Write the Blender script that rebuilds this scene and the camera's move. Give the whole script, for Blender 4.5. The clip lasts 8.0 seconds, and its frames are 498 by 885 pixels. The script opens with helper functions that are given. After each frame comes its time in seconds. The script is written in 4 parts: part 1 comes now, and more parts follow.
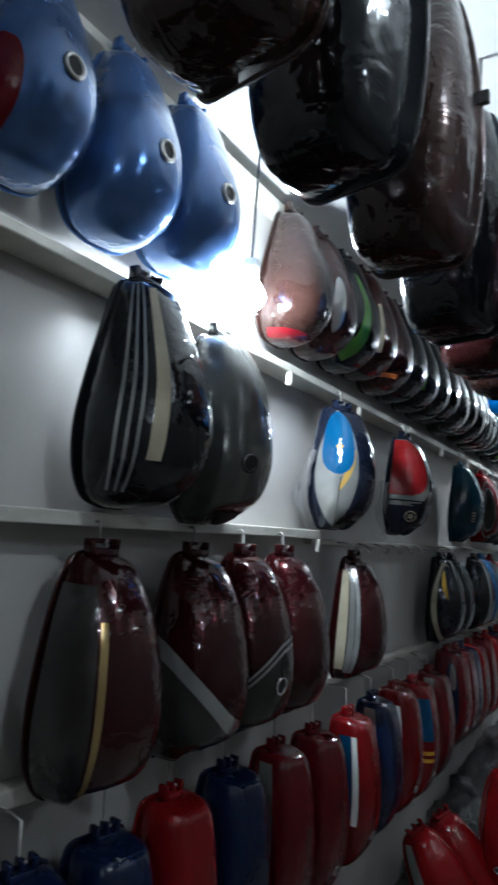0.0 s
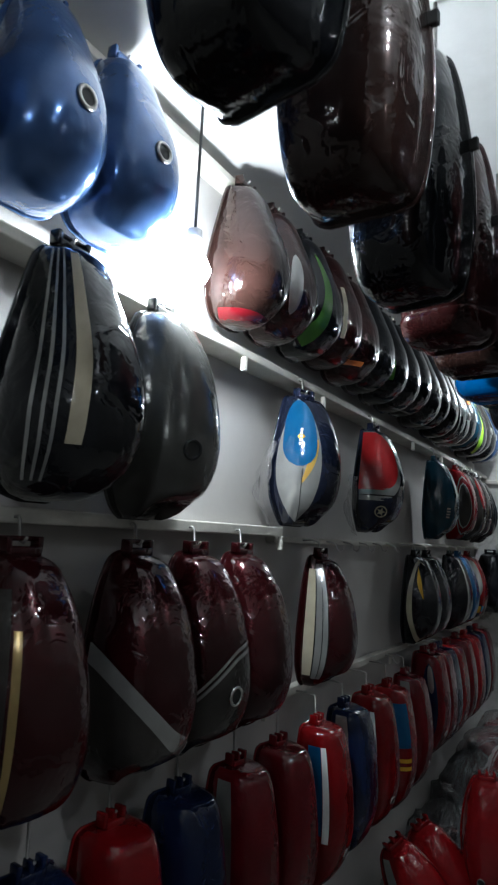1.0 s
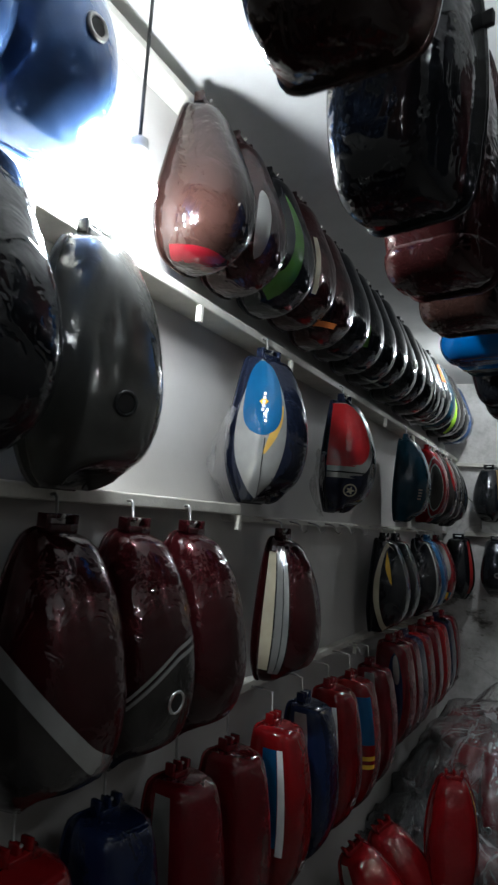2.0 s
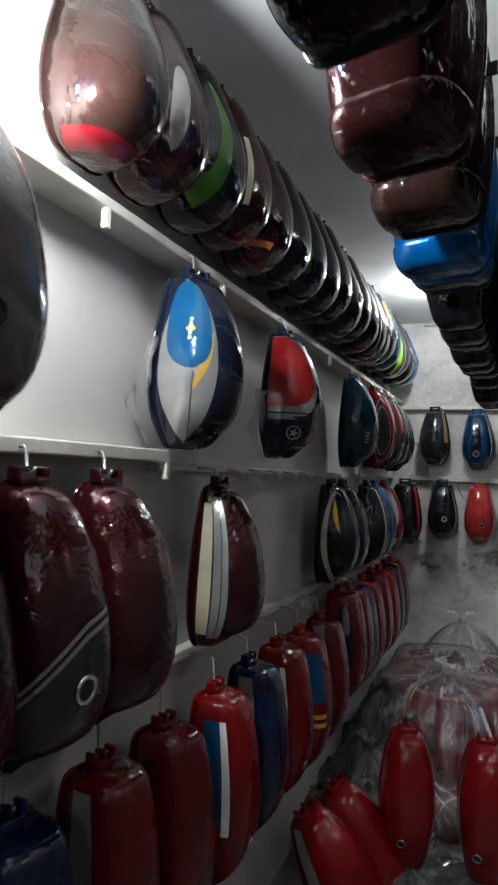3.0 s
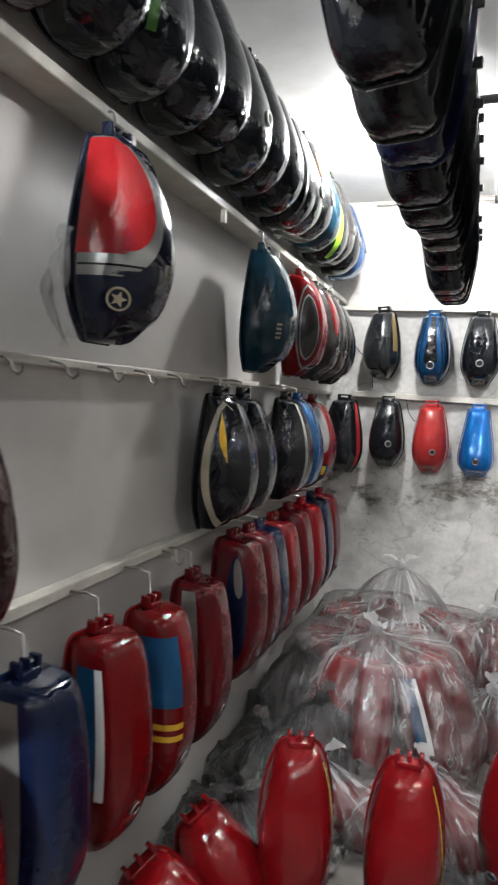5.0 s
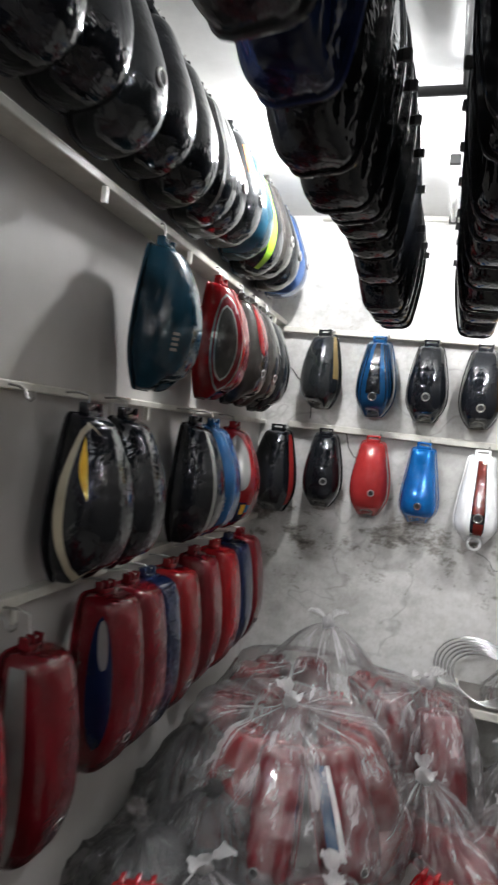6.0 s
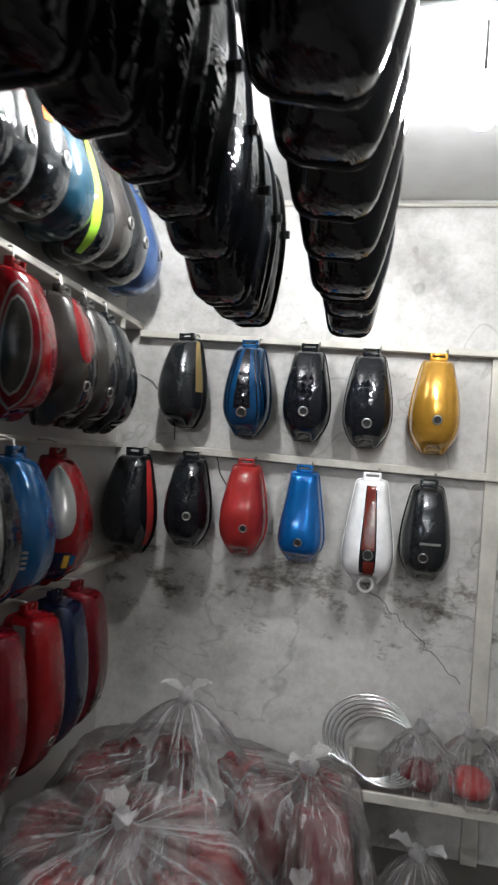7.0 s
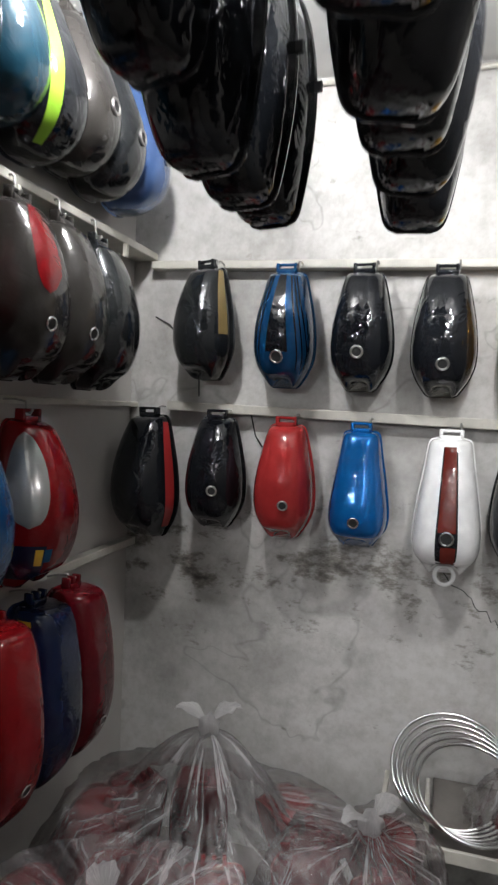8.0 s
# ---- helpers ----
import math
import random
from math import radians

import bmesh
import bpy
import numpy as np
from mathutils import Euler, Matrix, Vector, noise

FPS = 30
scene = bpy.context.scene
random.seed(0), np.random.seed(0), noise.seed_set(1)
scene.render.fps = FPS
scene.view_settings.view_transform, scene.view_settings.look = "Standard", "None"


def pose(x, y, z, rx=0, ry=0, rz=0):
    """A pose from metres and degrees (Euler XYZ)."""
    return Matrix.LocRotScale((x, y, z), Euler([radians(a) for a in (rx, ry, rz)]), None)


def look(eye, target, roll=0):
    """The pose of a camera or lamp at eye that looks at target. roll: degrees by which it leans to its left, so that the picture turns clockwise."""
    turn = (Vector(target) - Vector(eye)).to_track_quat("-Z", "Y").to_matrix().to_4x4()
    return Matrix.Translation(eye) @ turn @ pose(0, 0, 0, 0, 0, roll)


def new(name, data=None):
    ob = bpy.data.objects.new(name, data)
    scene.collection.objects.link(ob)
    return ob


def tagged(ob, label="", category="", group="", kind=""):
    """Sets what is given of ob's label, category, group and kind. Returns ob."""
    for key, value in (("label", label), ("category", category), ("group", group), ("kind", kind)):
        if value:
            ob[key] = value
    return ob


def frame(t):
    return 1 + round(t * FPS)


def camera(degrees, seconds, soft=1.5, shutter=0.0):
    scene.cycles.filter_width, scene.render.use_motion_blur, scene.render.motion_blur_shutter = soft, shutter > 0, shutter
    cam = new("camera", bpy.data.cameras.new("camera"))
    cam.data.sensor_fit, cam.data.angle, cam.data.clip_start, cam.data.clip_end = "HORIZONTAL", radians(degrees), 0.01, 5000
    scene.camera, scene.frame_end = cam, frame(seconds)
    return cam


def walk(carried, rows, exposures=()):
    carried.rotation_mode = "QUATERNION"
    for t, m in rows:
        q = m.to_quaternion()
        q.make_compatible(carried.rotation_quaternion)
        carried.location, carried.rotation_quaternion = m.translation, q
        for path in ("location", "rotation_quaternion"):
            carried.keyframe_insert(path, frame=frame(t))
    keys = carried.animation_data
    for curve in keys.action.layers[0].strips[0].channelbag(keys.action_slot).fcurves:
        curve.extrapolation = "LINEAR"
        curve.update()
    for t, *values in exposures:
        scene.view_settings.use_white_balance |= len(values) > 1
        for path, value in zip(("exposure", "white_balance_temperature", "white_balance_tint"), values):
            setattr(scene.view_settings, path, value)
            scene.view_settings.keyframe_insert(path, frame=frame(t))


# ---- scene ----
cam = camera(42.0, 8.0, soft=2.2, shutter=0.4)
PATH = [
    (0, (1.129, 2.099, 1.713), (0.064, 3.772, 1.973), 4.2),
    (0.5, (1.14, 2.152, 1.703), (0.226, 3.912, 1.966), 3.1),
    (1, (1.119, 2.278, 1.688), (0.105, 3.978, 1.972), 2.8),
    (2.5, (0.962, 2.645, 1.675), (0.124, 4.453, 1.844), 3.2),
    (3, (0.933, 2.786, 1.661), (0.16, 4.628, 1.763), 1.6),
    (3.5, (0.964, 3.016, 1.659), (0.111, 4.822, 1.767), 2.1),
    (4, (0.978, 3.227, 1.646), (0.127, 5.037, 1.67), 3.5),
    (4.5, (0.919, 3.497, 1.624), (0.128, 5.332, 1.545), 3.3),
    (4.7, (0.915, 3.602, 1.612), (0.215, 5.471, 1.477), 2.3),
    (5.8, (1.034, 4.061, 1.655), (0.41, 5.958, 1.55), 3.9),
    (6, (1.027, 4.2, 1.632), (0.451, 6.114, 1.588), 5.7),
    (6.5, (1.075, 4.516, 1.649), (0.682, 6.476, 1.641), 2.8),
    (7, (1.183, 4.85, 1.694), (0.825, 6.818, 1.719), 4.1),
    (7.5, (1.218, 5.175, 1.71), (0.723, 7.112, 1.662), 3.3),
    (8, (1.186, 5.474, 1.681), (0.617, 7.388, 1.576), 2.3),
]
walk(cam, [(t, look(eye, target, roll)) for t, eye, target, roll in PATH],
     exposures=[(0.0, -0.05, 5700, 4), (1.0, -0.35, 6000, 6), (2.5, -0.55, 6300, 8), (3.0, -0.15, 6400, 9), (3.5, 0.65, 6500, 10), (4.0, 1.3, 6700, 11),
                (4.5, 1.35, 6700, 11), (6.0, 1.2, 6600, 12), (7.0, 0.55, 6600, 12), (8.0, 0.5, 6700, 13)])

# ---- light: bare bulbs along the store, and unseen ones added as fill ----
world = bpy.data.worlds.new("world")
scene.world = world
world.use_nodes = True
world.node_tree.nodes["Background"].inputs[0].default_value = (0.5, 0.55, 0.6, 1)
world.node_tree.nodes["Background"].inputs[1].default_value = 0.02
LAMPS = [((0.19, 3.52, 2.34), 0.045, 800.0), ((1.42, 6.60, 2.62), 0.045, 430.0), ((0.50, 6.80, 2.76), 0.036, 700.0),
         # two unseen bulbs added to brighten the ceiling and the top row
         ((1.42, 4.7, 2.78), 0.026, 950.0), ((1.42, 2.9, 2.78), 0.024, 900.0),
         # unseen bulbs, placed out of view for small highlights and fill
         ((1.95, 4.5, 2.55), 0.015, 1000.0), ((1.95, 2.7, 2.55), 0.010, 1000.0), ((1.5, 0.6, 2.5), 0.026, 1000.0)]


# ---- materials ----
def links(m):
    m.use_nodes = True
    return m.node_tree, m.node_tree.nodes["Principled BSDF"]


def noise_node(t, scale, detail=4.0, rough=0.6, coords=None):
    n = t.nodes.new("ShaderNodeTexNoise")
    n.inputs["Scale"].default_value, n.inputs["Detail"].default_value, n.inputs["Roughness"].default_value = scale, detail, rough
    if coords is not None:
        t.links.new(coords, n.inputs["Vector"])
    return n


def ramp_node(t, source, stops):
    r = t.nodes.new("ShaderNodeValToRGB")
    while len(r.color_ramp.elements) < len(stops):
        r.color_ramp.elements.new(0.5)
    for e, (p, c) in zip(r.color_ramp.elements, stops):
        e.position, e.color = p, (*c, 1) if len(c) == 3 else c
    t.links.new(source, r.inputs["Fac"])
    return r


def paint(name, colour, metal=0.0, rough=0.3, coat=1.0, flake=0.12, shine=0.45, wrap=0.2):
    """Lacquered tank paint with faint flake and a dusty, uneven gloss."""
    m = bpy.data.materials.new(name)
    t, b = links(m)
    co = t.nodes.new("ShaderNodeTexCoord").outputs["Object"]
    n = noise_node(t, 9.0, 5.0, 0.6, co)
    c2 = tuple(min(1, v * (1 + 2.2 * flake) + 0.001) for v in colour)
    c1 = tuple(v * (1 - flake) for v in colour)
    r = ramp_node(t, n.outputs["Fac"], [(0.3, c1), (0.75, c2)])
    t.links.new(r.outputs["Color"], b.inputs["Base Color"])
    b.inputs["Metallic"].default_value = metal
    b.inputs["Roughness"].default_value = rough * shine
    b.inputs["Coat Weight"].default_value = coat
    b.inputs["Specular IOR Level"].default_value = 0.03
    b.inputs["Coat IOR"].default_value = 1.45
    n2 = noise_node(t, 35.0, 6.0, 0.7, co)
    r2 = ramp_node(t, n2.outputs["Fac"], [(0.40, (0.015,) * 3), (0.80, (0.06,) * 3)])
    t.links.new(r2.outputs["Color"], b.inputs["Coat Roughness"])
    bump = t.nodes.new("ShaderNodeBump")
    bump.inputs["Strength"].default_value, bump.inputs["Distance"].default_value = 1.0, wrap * 0.022
    n3 = noise_node(t, 15.0, 2.0, 0.5, co)
    n3.inputs["Distortion"].default_value = 1.2
    cling = noise_node(t, 75.0, 0.0, 0.6, co)
    cling.inputs["Distortion"].default_value = 0.8
    crinkle = t.nodes.new("ShaderNodeMath")
    crinkle.operation = "MULTIPLY_ADD"
    t.links.new(cling.outputs["Fac"], crinkle.inputs[0])
    crinkle.inputs[1].default_value = 0.07
    t.links.new(n3.outputs["Fac"], crinkle.inputs[2])
    t.links.new(crinkle.outputs[0], bump.inputs["Height"])
    t.links.new(bump.outputs["Normal"], b.inputs["Coat Normal"])
    return m


def plain(name, colour, rough=0.6, metal=0.0, scale=12.0, vary=0.25, bump=0.1):
    m = bpy.data.materials.new(name)
    t, b = links(m)
    co = t.nodes.new("ShaderNodeTexCoord").outputs["Object"]
    n = noise_node(t, scale, 6.0, 0.65, co)
    r = ramp_node(t, n.outputs["Fac"], [(0.3, tuple(v * (1 - vary) for v in colour)), (0.7, colour)])
    t.links.new(r.outputs["Color"], b.inputs["Base Color"])
    b.inputs["Roughness"].default_value, b.inputs["Metallic"].default_value = rough, metal
    bp = t.nodes.new("ShaderNodeBump")
    bp.inputs["Strength"].default_value, bp.inputs["Distance"].default_value = bump, 0.005
    n2 = noise_node(t, scale * 8, 4.0, 0.6, co)
    t.links.new(n2.outputs["Fac"], bp.inputs["Height"])
    t.links.new(bp.outputs["Normal"], b.inputs["Normal"])
    return m


SHADE_BAND = -1.10  # height over the wall's foot of mould that also paints the tanks' shade


def damp_wall():
    """White distemper that has blistered off in islands over grey damp plaster."""
    m = bpy.data.materials.new("damp_plaster")
    t, b = links(m)
    co = t.nodes.new("ShaderNodeTexCoord").outputs["Object"]
    big = noise_node(t, 1.3, 3.0, 0.5, co)
    edge = noise_node(t, 4.2, 9.0, 0.62, co)
    add = t.nodes.new("ShaderNodeMath")
    add.operation = "MULTIPLY_ADD"
    t.links.new(edge.outputs["Fac"], add.inputs[0])
    add.inputs[1].default_value = 0.75
    t.links.new(big.outputs["Fac"], add.inputs[2])
    r = ramp_node(t, add.outputs[0], [(0.0, (0.18, 0.17, 0.16)), (0.60, (0.33, 0.32, 0.305)), (0.74, (0.39, 0.38, 0.365)), (0.80, (0.45, 0.44, 0.425)), (0.92, (0.54, 0.53, 0.515))])
    r.color_ramp.interpolation = "LINEAR"
    fine = noise_node(t, 22.0, 6.0, 0.7, co)
    mix = t.nodes.new("ShaderNodeMix")
    mix.data_type, mix.blend_type = "RGBA", "MULTIPLY"
    mix.inputs["Factor"].default_value = 0.5
    r2 = ramp_node(t, fine.outputs["Fac"], [(0.3, (0.55, 0.54, 0.5)), (0.6, (1, 1, 1))])
    t.links.new(r.outputs["Color"], mix.inputs["A"])
    t.links.new(r2.outputs["Color"], mix.inputs["B"])
    # mould spots thicken in a band that also stands in for shade
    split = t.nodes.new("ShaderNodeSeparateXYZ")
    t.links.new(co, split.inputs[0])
    shade_band = t.nodes.new("ShaderNodeMapRange")
    shade_band.inputs["From Min"].default_value, shade_band.inputs["From Max"].default_value = 0.0, 0.42
    shade_band.inputs["To Min"].default_value, shade_band.inputs["To Max"].default_value = 0.15, 0.0
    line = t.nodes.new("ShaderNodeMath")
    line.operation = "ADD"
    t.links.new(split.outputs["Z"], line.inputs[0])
    line.inputs[1].default_value = SHADE_BAND
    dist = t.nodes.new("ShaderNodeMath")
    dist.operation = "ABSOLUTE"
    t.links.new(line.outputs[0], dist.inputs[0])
    t.links.new(dist.outputs[0], shade_band.inputs["Value"])
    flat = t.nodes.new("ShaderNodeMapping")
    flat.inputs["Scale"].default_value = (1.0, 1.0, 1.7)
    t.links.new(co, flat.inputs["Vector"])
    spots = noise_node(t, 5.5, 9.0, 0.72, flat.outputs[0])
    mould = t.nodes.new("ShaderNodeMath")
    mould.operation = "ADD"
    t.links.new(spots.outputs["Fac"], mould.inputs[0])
    t.links.new(shade_band.outputs[0], mould.inputs[1])
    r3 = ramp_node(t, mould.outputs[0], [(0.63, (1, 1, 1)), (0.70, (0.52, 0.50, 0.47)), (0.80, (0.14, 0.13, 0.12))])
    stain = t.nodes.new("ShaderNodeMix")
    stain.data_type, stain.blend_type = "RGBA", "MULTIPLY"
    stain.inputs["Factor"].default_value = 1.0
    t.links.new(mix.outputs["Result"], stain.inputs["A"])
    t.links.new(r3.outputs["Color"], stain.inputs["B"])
    # tide marks: thin dark rims where damp has dried out
    ring = noise_node(t, 1.9, 3.0, 0.55, co)
    ring.inputs["Distortion"].default_value = 0.6
    off = t.nodes.new("ShaderNodeMath")
    off.operation = "SUBTRACT"
    t.links.new(ring.outputs["Fac"], off.inputs[0])
    off.inputs[1].default_value = 0.57
    rim = t.nodes.new("ShaderNodeMath")
    rim.operation = "ABSOLUTE"
    t.links.new(off.outputs[0], rim.inputs[0])
    patchy = t.nodes.new("ShaderNodeMath")
    patchy.operation = "MULTIPLY_ADD"
    t.links.new(edge.outputs["Fac"], patchy.inputs[0])
    patchy.inputs[1].default_value = 0.022
    t.links.new(rim.outputs[0], patchy.inputs[2])
    r4 = ramp_node(t, patchy.outputs[0], [(0.011, (0.40, 0.39, 0.37)), (0.024, (1, 1, 1))])
    dried = t.nodes.new("ShaderNodeMix")
    dried.data_type, dried.blend_type = "RGBA", "MULTIPLY"
    dried.inputs["Factor"].default_value = 0.4
    t.links.new(stain.outputs["Result"], dried.inputs["A"])
    t.links.new(r4.outputs["Color"], dried.inputs["B"])
    t.links.new(dried.outputs["Result"], b.inputs["Base Color"])
    b.inputs["Roughness"].default_value = 0.75
    bp = t.nodes.new("ShaderNodeBump")
    bp.inputs["Strength"].default_value, bp.inputs["Distance"].default_value = 0.5, 0.006
    t.links.new(add.outputs[0], bp.inputs["Height"])
    t.links.new(bp.outputs["Normal"], b.inputs["Normal"])
    return m


def film(name, tint, low, high, scale=7.0, sheen=0.4, through_light=0.35):
    """Thin crumpled polythene: mostly clear, shiny where it turns away, with milky creases that also paint its streak
    highlights.
    """
    m = bpy.data.materials.new(name)
    t, b = links(m)
    out = t.nodes["Material Output"]
    split = t.nodes.new("ShaderNodeSeparateXYZ")
    t.links.new(t.nodes.new("ShaderNodeTexCoord").outputs["Object"], split.inputs[0])
    round_ = t.nodes.new("ShaderNodeMath")
    round_.operation = "ARCTAN2"
    t.links.new(split.outputs["Y"], round_.inputs[0])
    t.links.new(split.outputs["X"], round_.inputs[1])
    fine = t.nodes.new("ShaderNodeMath")
    fine.operation = "MULTIPLY"
    fine.inputs[1].default_value = 0.40
    t.links.new(round_.outputs[0], fine.inputs[0])
    tall = t.nodes.new("ShaderNodeMath")
    tall.operation = "MULTIPLY"
    tall.inputs[1].default_value = 0.30
    t.links.new(split.outputs["Z"], tall.inputs[0])
    join = t.nodes.new("ShaderNodeCombineXYZ")
    t.links.new(fine.outputs[0], join.inputs["X"])
    t.links.new(tall.outputs[0], join.inputs["Y"])
    place = t.nodes.new("ShaderNodeTexCoord").outputs["Object"]
    stray = noise_node(t, 5.0, 3.0, 0.6, place)
    bent = t.nodes.new("ShaderNodeVectorMath")
    bent.operation = "MULTIPLY_ADD"
    t.links.new(stray.outputs["Color"], bent.inputs[0])
    bent.inputs[1].default_value = (0.07, 0.05, 0.1)
    t.links.new(join.outputs[0], bent.inputs[2])
    co = bent.outputs[0]
    warp = noise_node(t, scale * 2.6, 4.0, 0.66, co)
    warp.inputs["Distortion"].default_value = 0.4
    gather = t.nodes.new("ShaderNodeAttribute")
    gather.attribute_name = "gather"
    dense = t.nodes.new("ShaderNodeMath")
    dense.operation = "MULTIPLY_ADD"
    t.links.new(gather.outputs["Fac"], dense.inputs[0])
    dense.inputs[1].default_value = 0.08
    t.links.new(warp.outputs["Fac"], dense.inputs[2])
    # the ramp's pale streaks are partly milky film, partly painted highlights
    r = ramp_node(t, dense.outputs[0], [(0.44, (low,) * 3), (0.58, (low + 0.25 * (high - low),) * 3), (0.76, (high,) * 3)])
    b.inputs["Base Color"].default_value = (*tint, 1)
    b.inputs["Roughness"].default_value = 0.3
    bp = t.nodes.new("ShaderNodeBump")
    bp.inputs["Strength"].default_value, bp.inputs["Distance"].default_value = 1.0, 0.02
    fold = noise_node(t, scale * 2.6, 5.0, 0.65, co)
    fold.inputs["Distortion"].default_value = 0.6
    t.links.new(fold.outputs["Fac"], bp.inputs["Height"])
    t.links.new(bp.outputs["Normal"], b.inputs["Normal"])
    clear = t.nodes.new("ShaderNodeBsdfTransparent")
    mix = t.nodes.new("ShaderNodeMixShader")
    t.links.new(r.outputs["Color"], mix.inputs["Fac"])
    t.links.new(clear.outputs[0], mix.inputs[1])
    milk = t.nodes.new("ShaderNodeMixShader")
    milk.inputs["Fac"].default_value = through_light
    pale = t.nodes.new("ShaderNodeBsdfTranslucent")
    pale.inputs["Color"].default_value = (*tint, 1)
    t.links.new(b.outputs[0], milk.inputs[1])
    t.links.new(pale.outputs[0], milk.inputs[2])
    t.links.new(milk.outputs[0], mix.inputs[2])
    gloss = t.nodes.new("ShaderNodeBsdfGlossy")
    gloss.inputs["Roughness"].default_value = 0.11
    t.links.new(bp.outputs["Normal"], gloss.inputs["Normal"])
    turn = t.nodes.new("ShaderNodeLayerWeight")
    turn.inputs["Blend"].default_value = 0.28
    t.links.new(bp.outputs["Normal"], turn.inputs["Normal"])
    skin_ = t.nodes.new("ShaderNodeMixShader")
    soft = t.nodes.new("ShaderNodeMath")
    soft.operation = "MULTIPLY"
    soft.inputs[1].default_value = sheen
    t.links.new(turn.outputs["Fresnel"], soft.inputs[0])
    t.links.new(soft.outputs[0], skin_.inputs["Fac"])
    t.links.new(mix.outputs[0], skin_.inputs[1])
    t.links.new(gloss.outputs[0], skin_.inputs[2])
    t.links.new(skin_.outputs[0], out.inputs["Surface"])
    return m


def glow(name, colour, strength):
    m = bpy.data.materials.new(name)
    t, b = links(m)
    b.inputs["Base Color"].default_value = (0.9, 0.9, 0.9, 1)
    b.inputs["Emission Color"].default_value = (*colour, 1)
    b.inputs["Emission Strength"].default_value = strength
    return m


BLACK = paint("black_paint", (0.006, 0.007, 0.009), rough=0.35, wrap=0.24)
CHARCOAL = paint("charcoal_paint", (0.018, 0.020, 0.022), metal=0.4, rough=0.4)
NAVY = paint("navy_paint", (0.004, 0.009, 0.032), rough=0.35)
MIDNIGHT = paint("midnight_paint", (0.008, 0.011, 0.024), rough=0.35, wrap=0.24)
TEAL = paint("dark_teal_paint", (0.006, 0.028, 0.045), rough=0.35)
BLUE = paint("blue_paint", (0.004, 0.045, 0.12), metal=0.3, rough=0.35)
ROYAL = paint("royal_blue_paint", (0.001, 0.078, 0.26), metal=0.3, rough=0.35)
PALEBLUE = paint("steel_blue_paint", (0.06, 0.12, 0.28), metal=0.5, rough=0.4)
RED = paint("red_paint", (0.13, 0.0025, 0.004), rough=0.35, wrap=0.2)
DEEPRED = paint("deep_red_paint", (0.085, 0.003, 0.006), rough=0.35, wrap=0.25)
CORAL = paint("coral_red_paint", (0.30, 0.022, 0.022), rough=0.4)
MAROON = paint("maroon_paint", (0.024, 0.0026, 0.0036), metal=0.4, rough=0.55, wrap=0.24)
BROWN = paint("brown_black_paint", (0.026, 0.006, 0.006), metal=0.2, rough=0.35, wrap=0.36)
GOLD = paint("gold_paint", (0.50, 0.26, 0.035), metal=0.5, rough=0.35)
# charcoal made lighter: the near bulb's light is put into this paint
LIT_CHARCOAL = paint("lit_charcoal_paint", (0.075, 0.075, 0.07), metal=0.3, rough=0.45)
UMBER = paint("umber_black_paint", (0.022, 0.010, 0.008), metal=0.2, rough=0.45, wrap=0.36)
SILVER = paint("silver_paint", (0.34, 0.34, 0.33), metal=0.6, rough=0.38)
GREY = paint("gunmetal_paint", (0.030, 0.027, 0.025), metal=0.2, rough=0.4)
WHITE = paint("white_paint", (0.72, 0.72, 0.72), rough=0.35)
CREAM = paint("cream_decal", (0.34, 0.30, 0.22), rough=0.4)
GREEN = paint("green_decal", (0.045, 0.12, 0.02), rough=0.4)
LIME = paint("lime_decal", (0.19, 0.36, 0.03), rough=0.4)
YELLOW = paint("amber_decal", (0.62, 0.36, 0.03), rough=0.4)
ORANGE = paint("orange_decal", (0.55, 0.16, 0.04), rough=0.4)
SIGNAL = paint("signal_red_decal", (0.26, 0.012, 0.014), rough=0.35)
AMBER = paint("amber_trim", (0.36, 0.22, 0.05), rough=0.4)
OLDGOLD = paint("old_gold_decal", (0.24, 0.17, 0.07), metal=0.3, rough=0.4)
RUST = paint("rust_red_decal", (0.10, 0.012, 0.008), rough=0.4)
SKY = paint("sky_blue_decal", (0.006, 0.062, 0.15), rough=0.35)
STEEL = plain("zinc_steel", (0.45, 0.44, 0.42), rough=0.35, metal=0.9, scale=30)
CHROME = plain("chrome", (0.75, 0.75, 0.75), rough=0.12, metal=1.0, scale=30, vary=0.1, bump=0.02)
HOLE = plain("opening_shade", (0.006, 0.006, 0.006), rough=0.7)
# unseen walls, painted dark to cut the light they throw back
FARWALL = plain("dark_unseen_wall", (0.16, 0.15, 0.14), rough=0.6, scale=3.0, vary=0.4, bump=0.12)
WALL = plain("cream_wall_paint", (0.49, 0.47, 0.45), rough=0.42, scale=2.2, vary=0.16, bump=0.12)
RAIL = plain("cream_rail_paint", (0.58, 0.56, 0.50), rough=0.45, scale=9.0, vary=0.3, bump=0.15)
CEIL = plain("ceiling_whitewash", (0.66, 0.66, 0.65), rough=0.7, scale=2.5, vary=0.22, bump=0.2)
FLOOR = plain("concrete_floor", (0.17, 0.155, 0.14), rough=0.6, scale=5.0, vary=0.4, bump=0.3)
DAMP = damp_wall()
RUBBER = plain("black_rubber", (0.01, 0.01, 0.01), rough=0.6)
FILM = film("clear_polythene", (0.98, 0.94, 0.95), 0.02, 0.52, 6.0, 0.6)
DARKFILM = film("grey_polythene", (0.15, 0.15, 0.155), 0.35, 0.85, 9.0, 1.0, 0.15)
FILMKNOT = film("bunched_polythene", (0.97, 0.95, 0.95), 0.6, 0.97, 14.0)


